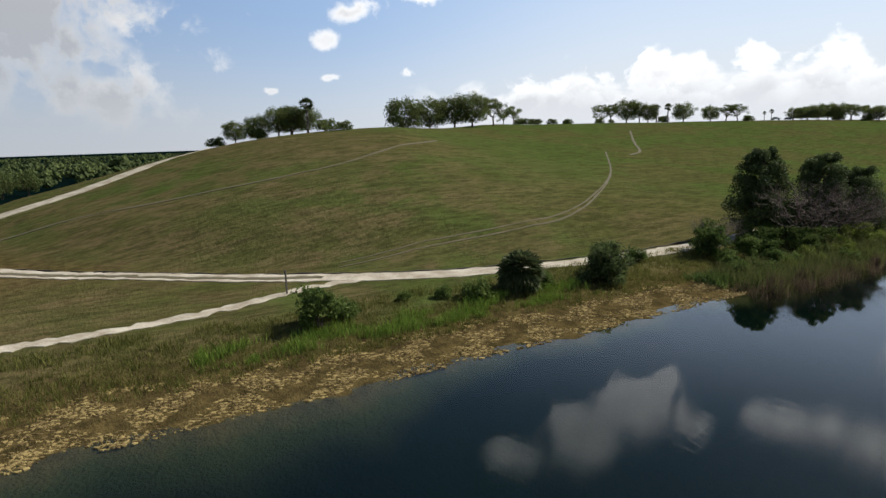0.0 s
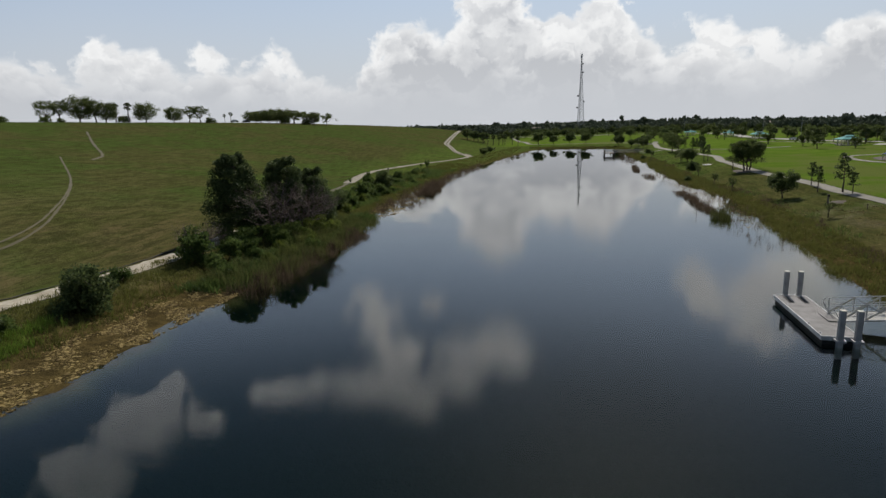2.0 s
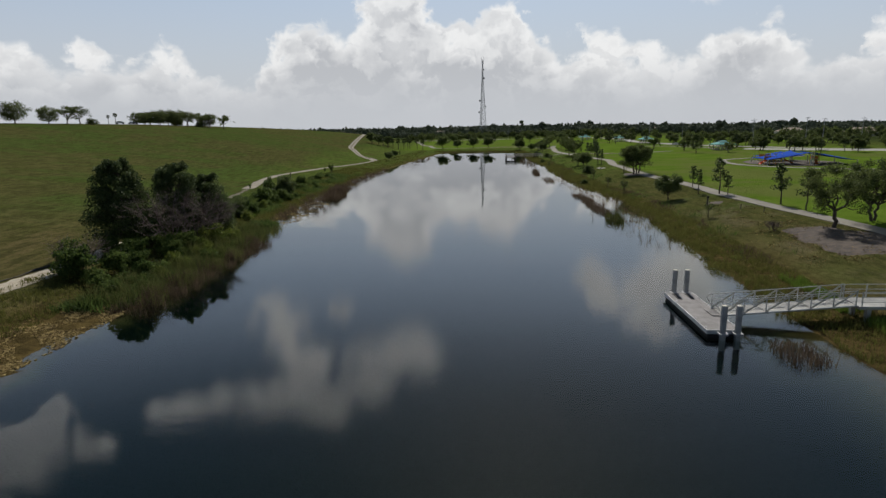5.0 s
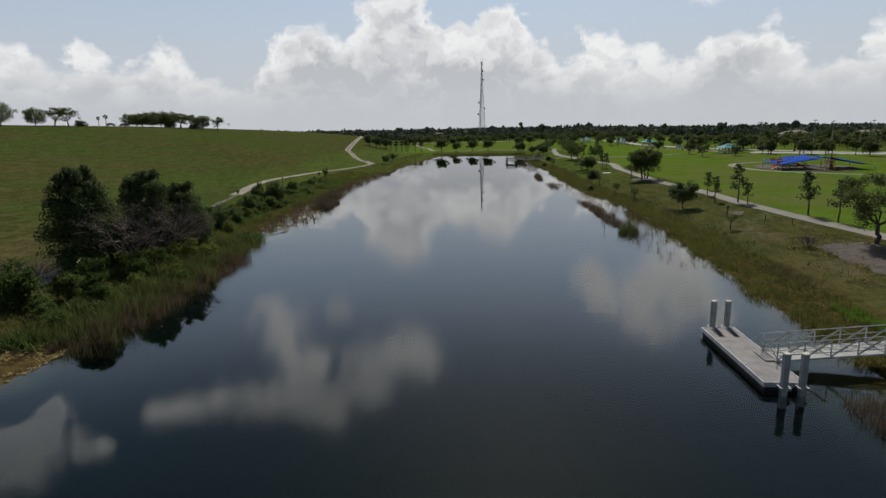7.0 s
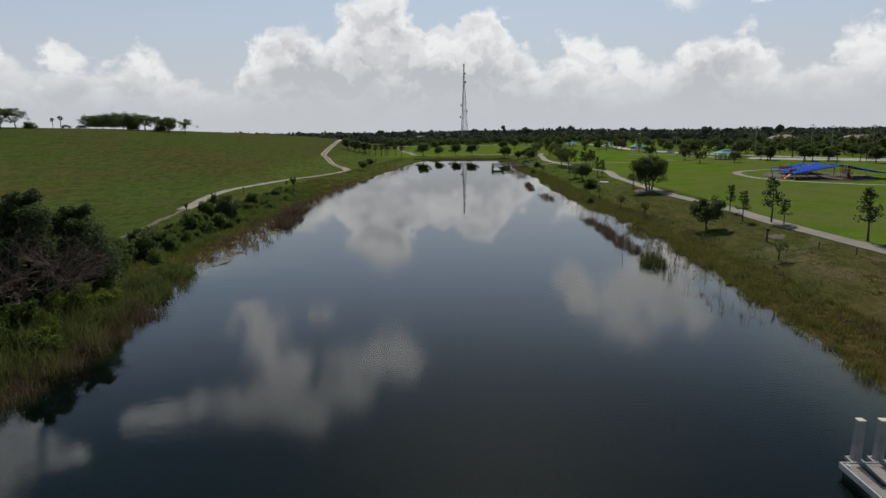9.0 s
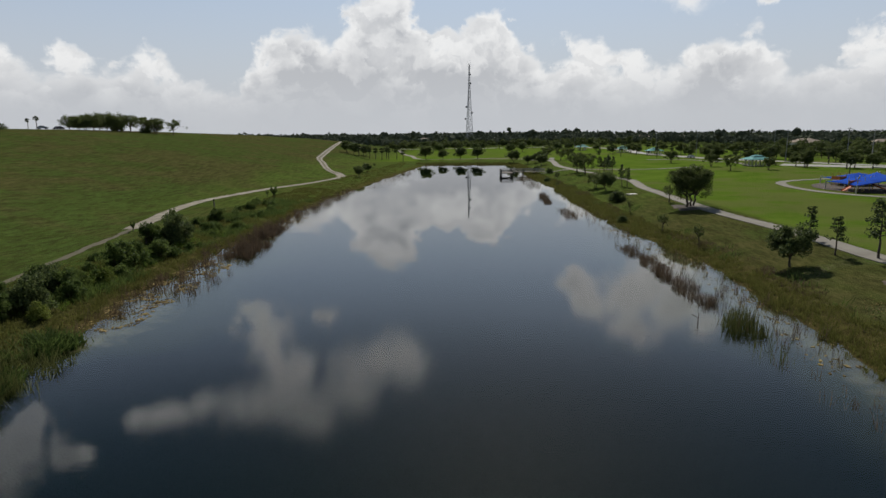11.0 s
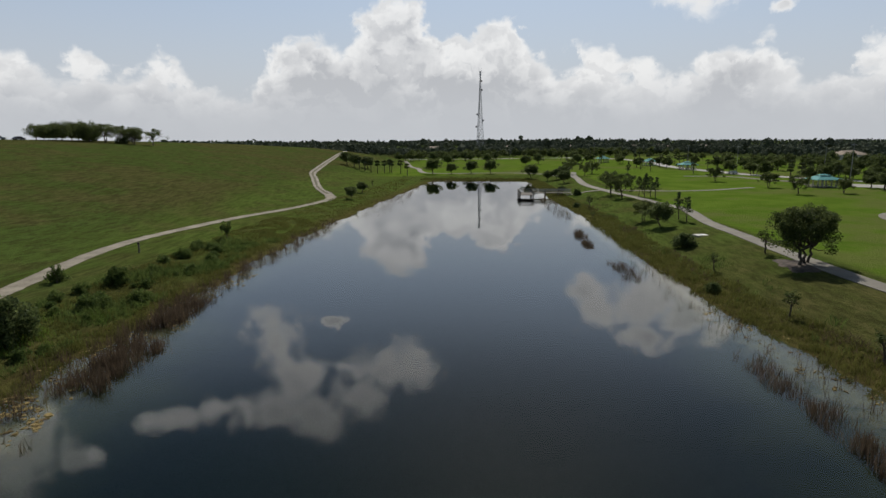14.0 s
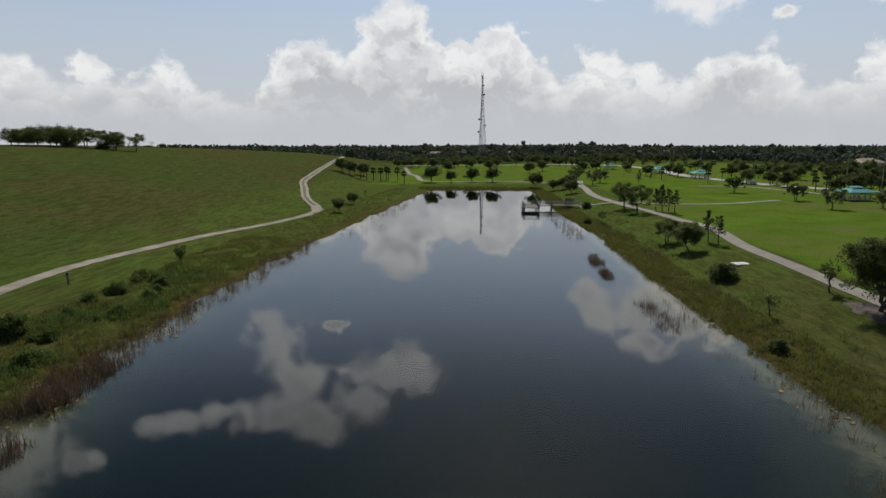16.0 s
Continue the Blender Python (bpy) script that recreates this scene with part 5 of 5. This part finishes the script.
plant(pine_b, [(42.1, 116.7, 4.0), (40.2, 108.4, 4.2), (43.2, 103.0, 3.3), (39.4, 189.8, 4.6), (44.8, 237.1, 5.0), (46.6, 233.4, 5.4), (52, 262, 4.4)], 4.2)
bush_r = shrub(17, 2.7, 2.3, LEAF_DARK, "round_bush", "dense dark round bush on the grass", 28, 100)
plant(bush_r, [(31.0, 167.7, 2.7), (29.5, 254, 2.2), (25.5, 142, 1.4), (24.8, 226, 1.6)], 2.7)
bare_r = twigs(18, 1.8, 1.1, "bare_shrub", "small leafless shrub in the mulch")
bare_r.matrix_basis = at(35.8, 71.5)

# far shore
fir = broadleaf(21, 6.5, 3.6, LEAF_DARK, "shore_oak", "rounded dark oak on the far lawn", clumps=34, per=70, size=0.4, stem=0.3, group="far shore trees")
plant(fir, [(-21.0, 357.5, 7.8), (-11.9, 356.2, 5.3), (-2.7, 360.5, 6.4), (6.6, 357.0, 6.6), (-66, 392, 7), (-72, 402, 7.5), (-60, 400, 7), (30, 430, 6.5), (8, 470, 7), (40, 455, 7), (62, 440, 6.5), (-18, 455, 7), (-30, 500, 8), (70, 500, 7.5)], 6.5)
sabal = palm(22, 6.4, "cabbage_palm", "cabbage palm with a round fan-leaved head")
r = random.Random(5)
spots = [(-49.9, 371.4, 6.5), (-46.4, 371, 6.5), (-42.5, 370.4, 6.4), (-37.4, 365.4, 6.6), (-32.3, 348.8, 5.7), (-54, 376, 6.4), (-58, 380, 6.6), (-62, 386, 6.4), (-45, 380, 6.8)]
spots += [(r.uniform(112, 190), r.uniform(215, 330), r.uniform(4.5, 6.5)) for _ in range(34)]
spots += [(r.uniform(58, 120), r.uniform(335, 520), r.uniform(4.5, 6.5)) for _ in range(30)]
spots += [(r.uniform(-50, 110), r.uniform(500, 600), r.uniform(5, 7)) for _ in range(34)]
spots = [s for s in spots if all(math.hypot(s[0] - a, s[1] - b) > 9 for a, b in ((105.7, 262), (103.5, 371), (98.5, 416), (84, 470)))]
plant(sabal, spots, 6.4)
park = broadleaf(23, 6.0, 3.2, LEAF_OAK, "park_oak", "mid-size oak among the park lawns", clumps=24, per=46, size=0.5, stem=0.28, group="park oaks")
spots = [(r.uniform(70, 185), r.uniform(300, 520), r.uniform(4.5, 7)) for _ in range(34)]
spots += [(r.uniform(-60, 120), r.uniform(520, 620), r.uniform(5.5, 8)) for _ in range(46)]
spots += [(r.uniform(112, 200), r.uniform(225, 420), r.uniform(4.5, 7)) for _ in range(46)]
spots += [(r.uniform(140, 190), r.uniform(180, 300), r.uniform(4.5, 6.5)) for _ in range(14)]
spots = [s for s in spots if all(math.hypot(s[0] - a, s[1] - b) > 11 for a, b in ((105.7, 262), (103.5, 371), (98.5, 416), (84, 470)))]
plant(park, spots, 6.0)

wild = broadleaf(24, 8.0, 3.6, LEAF_OAK, "woodland_tree", "tall crowded tree at the edge of the woods", clumps=30, per=30, size=0.6, stem=0.12, fill=0.46, skirt=0.85, group="woodland trees")
spots = [(r.uniform(172, 300), r.uniform(110, 430), r.uniform(6, 9.5)) for _ in range(150)] + [(r.uniform(-60, 200), r.uniform(600, 640), r.uniform(6.5, 9)) for _ in range(50)]
spots += [(290, 330, 14), (296, 338, 15), (300, 325, 13), (283, 342, 12), (245, 205, 12), (252, 214, 13)]
plant(wild, spots, 8.0)

# ---- trees on the hill ----
hill_oak = broadleaf(31, 10, 6.2, LEAF_OAK, "hill_oak", "broad green oak on the crest of the hill", clumps=64, per=100, size=0.36, stem=0.12, fill=0.46, skirt=0.85, group="hilltop trees")
plant(hill_oak, [(-178.6, 84, 12.4), (-180, 94, 11.6), (-178.6, 103, 11.6), (-175, 108, 11.8), (-151, 35.3, 7.4), (-153, 25, 5.6), (-200, 208, 11), (-195.5, 217, 9), (-188, 232, 9.2), (-181.5, 242.5, 7.6), (-169, 327, 9.0), (-175, 318, 8.4), (-176, 330, 9), (-184, 325, 6.8), (-186, 340, 8), (-156, 31, 6.6), (-153, 39, 7.6), (-152, 43, 7.2), (-158, 341, 7.6), (-180, 346, 7.5), (-182, 317, 6.4), (-190, 323, 7.0), (-193, 335, 7.5)], 10)
hill_flat = broadleaf(32, 9, 5.0, LEAF_OAK, "hill_tree", "umbrella-crowned tree with bare limbs on the hilltop", clumps=30, per=80, size=0.3, stem=0.3, fill=0.24, skirt=0.4, group="hilltop trees", puff=0.75)
plant(hill_flat, [(-180, 120, 10.0), (-192, 138, 7.4), (-202, 194, 8.6), (-201, 199, 8.8), (-197, 213, 9.6), (-178, 249, 8.0), (-175, 253, 8.2), (-156, 339, 8.2), (-150, 344, 8.0), (-150, 38.5, 7.4), (-212, 147, 7), (-161, 336, 8.0), (-166, 333, 8.4), (-171, 342, 8.6), (-164, 345, 8.2), (-187, 331, 7.4)], 9)
hill_palm = palm(33, 8.0, "hill_palm", "tall cabbage palm on the hilltop", 30, 1.9, "hilltop palms", 0.2)
plant(hill_palm, [(-148.5, 42.2, 8.6), (-194, 220.8, 8.0), (-190, 223.8, 8.4), (-185, 289, 4.4), (-182, 290.2, 5.4)], 8.0)
hill_bush = shrub(34, 3.0, 3.2, LEAF_OAK, "hill_bush", "low green bush on the crest of the hill", 22, 50, 0.4, "hilltop bushes")
plant(hill_bush, [(-153, 20.6, 2.6), (-147.5, 46.4, 3.4), (-145.4, 50.5, 2.6), (-203, 151, 2.8), (-202, 158, 2.6), (-200, 164, 2.6), (-197, 170, 2.4), (-210, 154, 3), (-209, 160, 2.8), (-211, 181, 2.2), (-198, 189, 2.6), (-197, 195, 1.8), (-193, 224, 3.4), (-172, 256, 3), (-171, 330, 3.4), (-160, 336, 3.2), (-152, 30, 3.2)], 3.0)

# ---- west bank ----
big_a = pine(41, 9.8, 4.0, LEAF_PINE, "bank_conifer", "tall dense dark conifer on the bank", 26, 150, 0.24, 0.12, "bank conifers", 0.34)
plant(big_a, [(-41.3, 64.2, 9.6)], 9.8)
big_b = pine(42, 9.0, 3.8, LEAF_PINE, "bank_conifer", "dense dark green conifer behind bare shrubs", 24, 140, 0.24, 0.1, "bank conifers", 0.34)
plant(big_b, [(-37.9, 70.6, 9.0), (-35.6, 74, 7.8)], 9.0)
bare_l = twigs(43, 5.6, 3.2, "bare_shrub", "large leafless shrub with grey pinkish twigs")
bare_l.matrix_basis = at(-36.0, 63.6, 1.6)
copy_thing(bare_l, Matrix()).matrix_basis = at(-34.6, 67.0, 1.5, 80)
copy_thing(bare_l, Matrix()).matrix_basis = at(-35.4, 71.5, 1.45, 200)
copy_thing(bare_l, Matrix()).matrix_basis = at(-38.3, 51.5, 0.9, 140)
dark_b = shrub(44, 4.0, 2.9, LEAF_DARK, "dark_bush", "large dense dark bush by the path", 40, 130, 0.24)
plant(dark_b, [(-36.8, 35.2, 4.0), (-38.6, 36.8, 3.0), (-40.8, 121, 4.4), (-38.4, 90, 3.3), (-39.6, 66, 3.2), (-38.5, 75, 3.4), (-36.0, 77, 3.2), (-39.5, 80, 3.0), (-40.5, 88, 2.6), (-41, 96, 2.8)], 4.0)
bush_l = shrub(45, 3.2, 2.0, LEAF_BUSH, "leafy_bush", "green leafy bush on the bank", 28, 110, 0.22)
plant(bush_l, [(-38.2, 9.3, 3.4), (-37.6, 50.2, 3.8), (-39.9, 105.8, 3.6), (-43.7, 120, 3.0), (-39.6, 107.8, 3.2), (-36.6, 58, 3.0), (-40.5, 60, 2.4), (-39.8, 63, 2.6), (-40.6, 70, 2.2), (-41.5, 77, 2.4), (-42, 84, 2.2), (-43, 92, 2.0), (-44, 99, 2.0), (-34.6, 55, 2.4), (-35.6, 53, 2.8), (-33.5, 60, 2.6), (-32.5, 52.5, 2.2), (-33.4, 47.5, 1.9), (-31.6, 48.5, 1.5), (-33.8, 64, 2.8), (-35.0, 49, 2.0), (-37.5, 83, 2.8), (-36, 79, 2.6), (-39, 87, 2.6), (-37.5, 94, 2.2), (-38.5, 112, 2.8), (-43.2, 140.5, 2.6), (-39.5, 96, 2.6), (-35.3, 62, 2.6)], 3.2)
rb = random.Random(46)
low_spots = [(rb.uniform(-45, -36.8), 98 + 66 * rb.random() ** 1.3, rb.uniform(0.6, 1.7)) for _ in range(60)] + [(rb.uniform(-33.5, -29.5), rb.uniform(46, 64), rb.uniform(1.0, 1.9)) for _ in range(12)]
bush_s = shrub(46, 1.35, 1.7, LEAF_BUSH, "small_bush", "small green bush in the bank grass", 16, 80, 0.18)
plant(bush_s, [(-37.9, 22.5, 2.0), (-39.6, 20.1, 1.2), (-40.4, 16.9, 0.9), (-38.0, 29.2, 1.5), (-39.2, 11.5, 1.8), (-44, 141, 2.0), (-52, 142.5, 1.8), (-43.6, 156.4, 1.7), (-44, 152.2, 1.4), (-42.8, 147, 1.3), (-41, 131, 1.7), (-42.5, 163, 1.3), (-45.5, 133, 1.4), (-40, 42, 1.6), (-41.2, 74, 1.5)] + low_spots, 1.7)
yel = shrub(47, 3.0, 2.2, LEAF_YELLOW, "willow_bush", "yellow-green willow bush at the waterside", 30, 110, 0.2)
plant(yel, [(-32.2, 67.5, 3.1), (-31.4, 63, 2.2), (-32.0, 57, 2.0), (-31.2, 70, 2.2), (-33.4, 73.5, 2.4), (-36.2, 88, 1.8), (-38, 100, 1.9), (-30.6, 56, 1.8), (-30.2, 60.5, 1.9), (-30.4, 52, 1.6)], 3.0)
sap_l = broadleaf(48, 3.4, 1.0, LEAF_BUSH, "bank_sapling", "thin leafy sapling on the bank", clumps=14, per=30, size=0.2, stem=0.3, fill=0.34, group="saplings")
plant(sap_l, [(-43.4, 171.8, 3.4), (-51.6, 141.5, 2.4), (-43.9, 119, 3.2), (-47, 178, 1.6), (-52.0, 130, 1.6), (-39.6, 52.5, 3.6)], 3.4)
saw = palm(49, 3.1, "shrub_palm", "short thick palm with drooping grey fronds", 110, 2.0, "shrub palms", 0.35, -85)
saw.matrix_basis = at(-38.1, 26.4, 1.05)


# ---- growth too dense to count ----
def keep_near(x, y, lo, hi):
    d = shore_off(x, y)
    return (d > lo) & (d < hi)


def blades(name, x, y, h, w, mat, label, lean=0.25, floor=None, category="grass"):
    n = len(x)
    z = np.maximum(height(x, y), -0.5 if floor is None else floor) - 0.03
    a = rng.random(n) * 2 * np.pi
    s = np.stack([np.cos(a), np.sin(a), 0 * a], 1) * (w * (0.6 + 0.8 * rng.random(n)))[:, None]
    hh = h * (0.6 + 0.6 * rng.random(n)) * (1 + 0.35 * np.sin(x * 0.9 + 2 * np.sin(y * 0.4)) * np.sin(y * 0.7 + x * 0.3))
    base = np.stack([x, y, z], 1)
    tip = base + np.stack([rng.normal(size=n) * lean * hh, rng.normal(size=n) * lean * hh, hh], 1)
    v = np.stack([base - s / 2, base + s / 2, tip + s * 0.12, tip - s * 0.12], 1).reshape(-1, 3)
    return tagged(new(name, mesh_of(name, v, np.arange(4 * n).reshape(-1, 4), mat)), label, category, kind="stuff")


def patchy(n, x0, x1, y0, y1, scale=0.25, cut=0.5, per=6, spread=0.15):
    """Tufts strewn in patches over a rectangle."""
    x, y = rng.uniform(x0, x1, n), rng.uniform(y0, y1, n)
    f = 0.5 + 0.25 * np.sin(x * scale * 5 + 3 * np.sin(y * scale)) + 0.25 * np.sin(y * scale * 3.1 + 2 * np.sin(x * scale * 2.3))
    k = f + 0.35 * rng.random(n) > cut
    x, y = np.repeat(x[k], per), np.repeat(y[k], per)
    return x + rng.normal(size=len(x)) * spread, y + rng.normal(size=len(y)) * spread


def strewn(name, fields, h, w, mat, label, lo=-99.0, hi=99.0, lean=0.25, floor=None, category="grass"):
    xs, ys = zip(*[patchy(*f) for f in fields])
    x, y = np.concatenate(xs), np.concatenate(ys)
    k = keep_near(x, y, lo, hi)
    return blades(name, x[k], y[k], h, w, mat, label, lean, floor, category)


strewn("lush_grass", [(1500, -37.6, -34.6, 1, 32, 0.3, 0.6, 7), (1100, 24.5, 28.5, 42, 52, 0.3, 0.35, 8), (500, 24, 31, 34, 40, 0.3, 0.5, 8), (1500, -42, -36, 60, 130, 0.2, 0.7, 6)], 0.55, 0.05, GRASS_LUSH, "bright green tufts of tall bank grass", 4.0, 12.0)
strewn("bank_growth", [(5200, -46, -35.4, 84, 176, 0.11, 0.80, 9, 0.3), (1200, 25, 33, 60, 240, 0.15, 0.85, 8, 0.25)], 0.62, 0.07, LEAF_BUSH, "knee-high green weeds in patches on the bank", 2.5, 13.0, 0.4)
strewn("waterside_weeds", [(1900, -34, -28.6, 42, 84, 0.35, 0.62, 12, 0.35)], 0.75, 0.10, LEAF_BUSH, "leafy weeds crowding the waterside", -1.2, 6.0, 0.6, -0.1)
strewn("bank_grass", [(26000, -46, -33, -22, 200, 0.22, 0.4, 6), (6000, -44, -28, 200, 330, 0.2, 0.5, 5)], 0.34, 0.05, GRASS_DRY, "olive tufted grass on the west bank", 1.5, 14.0)
strewn("shore_grass", [(26000, 21, 31, 20, 335, 0.22, 0.3, 6)], 0.4, 0.05, GRASS_DRY, "tall brown-green grass along the east shore", 0.3, 6.0)
strewn("shore_tussocks", [(620, 22.5, 28, 84, 200, 0.6, 0.5, 26, 0.26), (320, 21.5, 27, 40, 84, 0.6, 0.5, 22, 0.25), (300, -36, -33, 86, 150, 0.6, 0.6, 22, 0.25)], 0.55, 0.045, GRASS_DRY, "rounded grass tussocks at the water's edge", -0.6, 2.6, 0.45)
strewn("straw_litter", [(900, 26.6, 29.6, 34, 84, 0.35, 0.74, 10, 0.22), (900, 32, 41, 54, 94, 0.3, 0.8, 8, 0.3), (800, 34.5, 44.6, 54.5, 72.5, 0.5, 0.45, 6, 0.35)], 0.10, 0.11, MATS, "pale straw and dry litter scattered on the bank", 2.0, 22.0, 1.6)
strewn("brown_sedge", [(3600, 24, 33, 30, 240, 0.10, 0.72, 9, 0.3)], 0.42, 0.06, REED_BROWN, "brown seeding sedge along the east shore", 3.4, 6.4, 0.4)
strewn("far_shore_grass", [(3500, -24, 24, 325, 340, 0.3, 0.4, 5)], 0.5, 0.08, GRASS_DRY, "tall grass along the far shore", -0.5, 8.0)
strewn("reed_bed", [(700, -33, -26.6, 43, 66, 0.5, 0.6, 9, 0.3), (420, -33, -28.0, 66, 80, 0.5, 0.6, 9, 0.3)], 1.4, 0.055, REED_GREEN, "dense green and tan reeds at the waterside", -3.2, 5.5, 0.34, -0.3, "reeds")
strewn("brown_reeds", [(1500, -31, -26.0, 42, 70, 0.6, 0.55, 8, 0.3), (3000, -35, -30.4, 84, 200, 0.55, 0.84, 8, 0.36), (260, -29, -21, 205, 300, 0.9, 0.6, 6, 0.3), (560, 19.4, 21.4, 92, 122, 0.5, 0.6, 9, 0.22), (260, 21.4, 26, 84, 124, 0.7, 0.86, 8, 0.22), (150, 19.6, 24.4, 66, 92, 0.8, 0.86, 6, 0.2),
                       (110, 18.6, 20.8, 32.5, 36, 0.8, 0.3, 6, 0.12), (100, 16.7, 17.9, 170, 176, 0.8, 0.3, 8, 0.2), (80, 17.0, 18.6, 179, 186, 0.8, 0.3, 8, 0.2), (130, 17.2, 19.4, 147, 158, 0.8, 0.4, 6, 0.2),
                       (160, 17, 21, 205, 250, 0.7, 0.5, 7, 0.3), (300, 19.5, 23.5, 124, 165, 0.9, 0.8, 4, 0.2), (240, -24, 16, 318, 327, 0.6, 0.6, 6, 0.3)], 1.0, 0.038, REED_BROWN,
       "brown dead reeds standing in shallow water", -7.2, 1.0, 0.2, -0.3, "reeds")

strewn("reed_clumps", [(230, -31.6, -28.0, 113, 123, 0.8, 0.5, 10, 0.3), (200, -33, -30, 126, 137, 0.8, 0.5, 10, 0.3), (110, -29.6, -26.4, 94, 106, 0.7, 0.8, 6, 0.2)], 1.15, 0.055, REED_BROWN,
       "clumps of brown reeds standing off the bank", -8.0, 0.5, 0.22, -0.4, "reeds")
strewn("cattail_clump", [(60, 19.2, 21.6, 85.5, 89.5, 0.4, 0.3, 8, 0.2), (14, 18.8, 20.5, 80, 84, 0.7, 0.5, 6, 0.2)], 1.3, 0.05, REED_GREEN,
       "tall green cattails standing in shallow water", -8.0, 0.5, 0.16, -0.4, "reeds")


def floating_mats():
    """Ragged floating pieces of dead weed, thick and uneven."""
    vs, fs, n = [], [], 0
    rr = np.random.default_rng(3)
    def lay(count, x0, x1, y0, y1, lo, hi, size):
        nonlocal n
        x, y = rr.uniform(x0, x1, count), rr.uniform(y0, y1, count)
        f = 0.5 + 0.3 * np.sin(x * 1.7 + 2 * np.sin(y * 0.9)) + 0.25 * np.sin(y * 1.3 + x * 0.7)
        k = keep_near(x, y, lo, hi) & (f + 0.6 * rr.random(count) > 0.86)
        for px, py in zip(x[k], y[k]):
            m = 8
            a = np.linspace(0, 2 * np.pi, m, endpoint=False) + rr.random()
            rad = size * (0.2 + 1.1 * rr.random() ** 2) * (0.35 + 0.9 * rr.random(m))
            z = max(0.0, ground(px, py)) + 0.012 + 0.02 * rr.random()
            el = 0.35 + 0.5 * rr.random()
            turn = rr.normal() * 0.5 + 1.3
            cx, cy = np.cos(a) * rad, np.sin(a) * rad * el
            cx, cy = cx * np.cos(turn) - cy * np.sin(turn), cx * np.sin(turn) + cy * np.cos(turn)
            ring = np.stack([px + cx, py + cy, np.full(m, z - 0.05)], 1)
            top = np.stack([px + cx * 0.85, py + cy * 0.85, z + 0.02 * rr.random(m)], 1)
            vs.extend([ring, top, [[px, py, z + 0.025]]])
            for i in range(m):
                j = (i + 1) % m
                fs.append((n + i, n + j, n + m + j, n + m + i))
                if i % 2 == 0:
                    fs.append((n + m + i, n + m + j, n + m + (i + 2) % m, n + 2 * m))
            n += 2 * m + 1
    lay(46000, -38, -28, -22, 46, -1.1, 6.2, 0.165)
    lay(3000, -35, -28, 86, 112, -4.6, 1.2, 0.26)
    lay(1100, -35, -29, 112, 150, -3.2, 1.2, 0.26)
    lay(1500, 21, 27, 78, 136, -3.0, 1.0, 0.22)
    lay(500, -33, -28, 128, 180, -1.2, 1.0, 0.25)
    me = mesh_of("floating_weed", np.concatenate([np.asarray(q) for q in vs]), fs, MATS)
    tagged(new("floating_weed", me), "ragged mats of dead straw-coloured water weed", "water weed", kind="stuff")


floating_mats()


def far_woods(name, areas, label, fine=2, seed=4, mat=LEAF_HAZED):
    """Distant trees as lumpy crowns, several to a tree."""
    rr = np.random.default_rng(seed)
    bm = bmesh.new()
    bmesh.ops.create_icosphere(bm, subdivisions=fine, radius=1)
    bm.verts.ensure_lookup_table()
    bv = np.array([q.co[:] for q in bm.verts])
    bf = np.array([[q.index for q in face.verts] for face in bm.faces])
    bm.free()
    vs, fs, n = [], [], 0
    for count, x0, x1, y0, y1, h0, h1, per in areas:
        x, y = rr.uniform(x0, x1, count), rr.uniform(y0, y1, count)
        k = (inside_hill(x, y) < -4) & ~((np.hypot(x - 8, y - 968) < 14))
        for px, py in zip(x[k], y[k]):
            h = rr.uniform(h0, h1) * (rr.uniform(1.25, 1.6) if rr.random() < 0.05 else 1) * (1 + 0.16 * np.sin(px * 0.021 + 1.3 * np.sin(py * 0.013)))
            for q in range(per):
                c = np.array([px + rr.normal() * h * 0.22, py + rr.normal() * h * 0.22, 1.2 - FALL * min(max(px, -260), 110) + h * (0.4 + 0.34 * rr.random())])
                s = h * np.array([0.26, 0.26, 0.28]) * (0.55 + 0.6 * rr.random())
                vs.append(c + bv * s * (0.55 + 0.8 * rr.random((len(bv), 1))))
                fs.append(bf + n)
                n += len(bv)
    tagged(new(name, mesh_of(name, np.concatenate(vs), np.concatenate(fs), mat)), label, "woods", kind="stuff")


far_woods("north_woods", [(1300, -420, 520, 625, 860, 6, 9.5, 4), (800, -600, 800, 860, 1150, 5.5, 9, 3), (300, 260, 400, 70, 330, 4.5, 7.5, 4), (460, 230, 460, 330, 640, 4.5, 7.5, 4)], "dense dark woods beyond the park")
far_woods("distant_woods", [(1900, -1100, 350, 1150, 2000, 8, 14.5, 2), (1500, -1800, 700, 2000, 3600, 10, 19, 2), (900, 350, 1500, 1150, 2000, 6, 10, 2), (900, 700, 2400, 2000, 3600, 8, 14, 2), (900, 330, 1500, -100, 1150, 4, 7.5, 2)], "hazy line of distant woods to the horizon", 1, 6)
field_oak = broadleaf(35, 8.5, 5.0, LEAF_OAK, "field_oak", "broad oak on the low field beyond the hill", clumps=40, per=60, size=0.45, stem=0.16, fill=0.42, skirt=0.8, group="field oaks")
plant(field_oak, [(-214, -36, 9), (-226, -44, 9.5), (-206, -52, 6.5), (-243, -36, 9.5), (-236, -56, 8), (-255, -30, 9), (-270, -48, 9)], 8.5)
far_woods("west_woods", [(700, -560, -290, -200, 60, 4.5, 7.5, 4), (1500, -1700, -540, -420, 260, 4, 7, 2)], "green woods beyond the foot of the hill", 2, 8, LEAF_DARK)
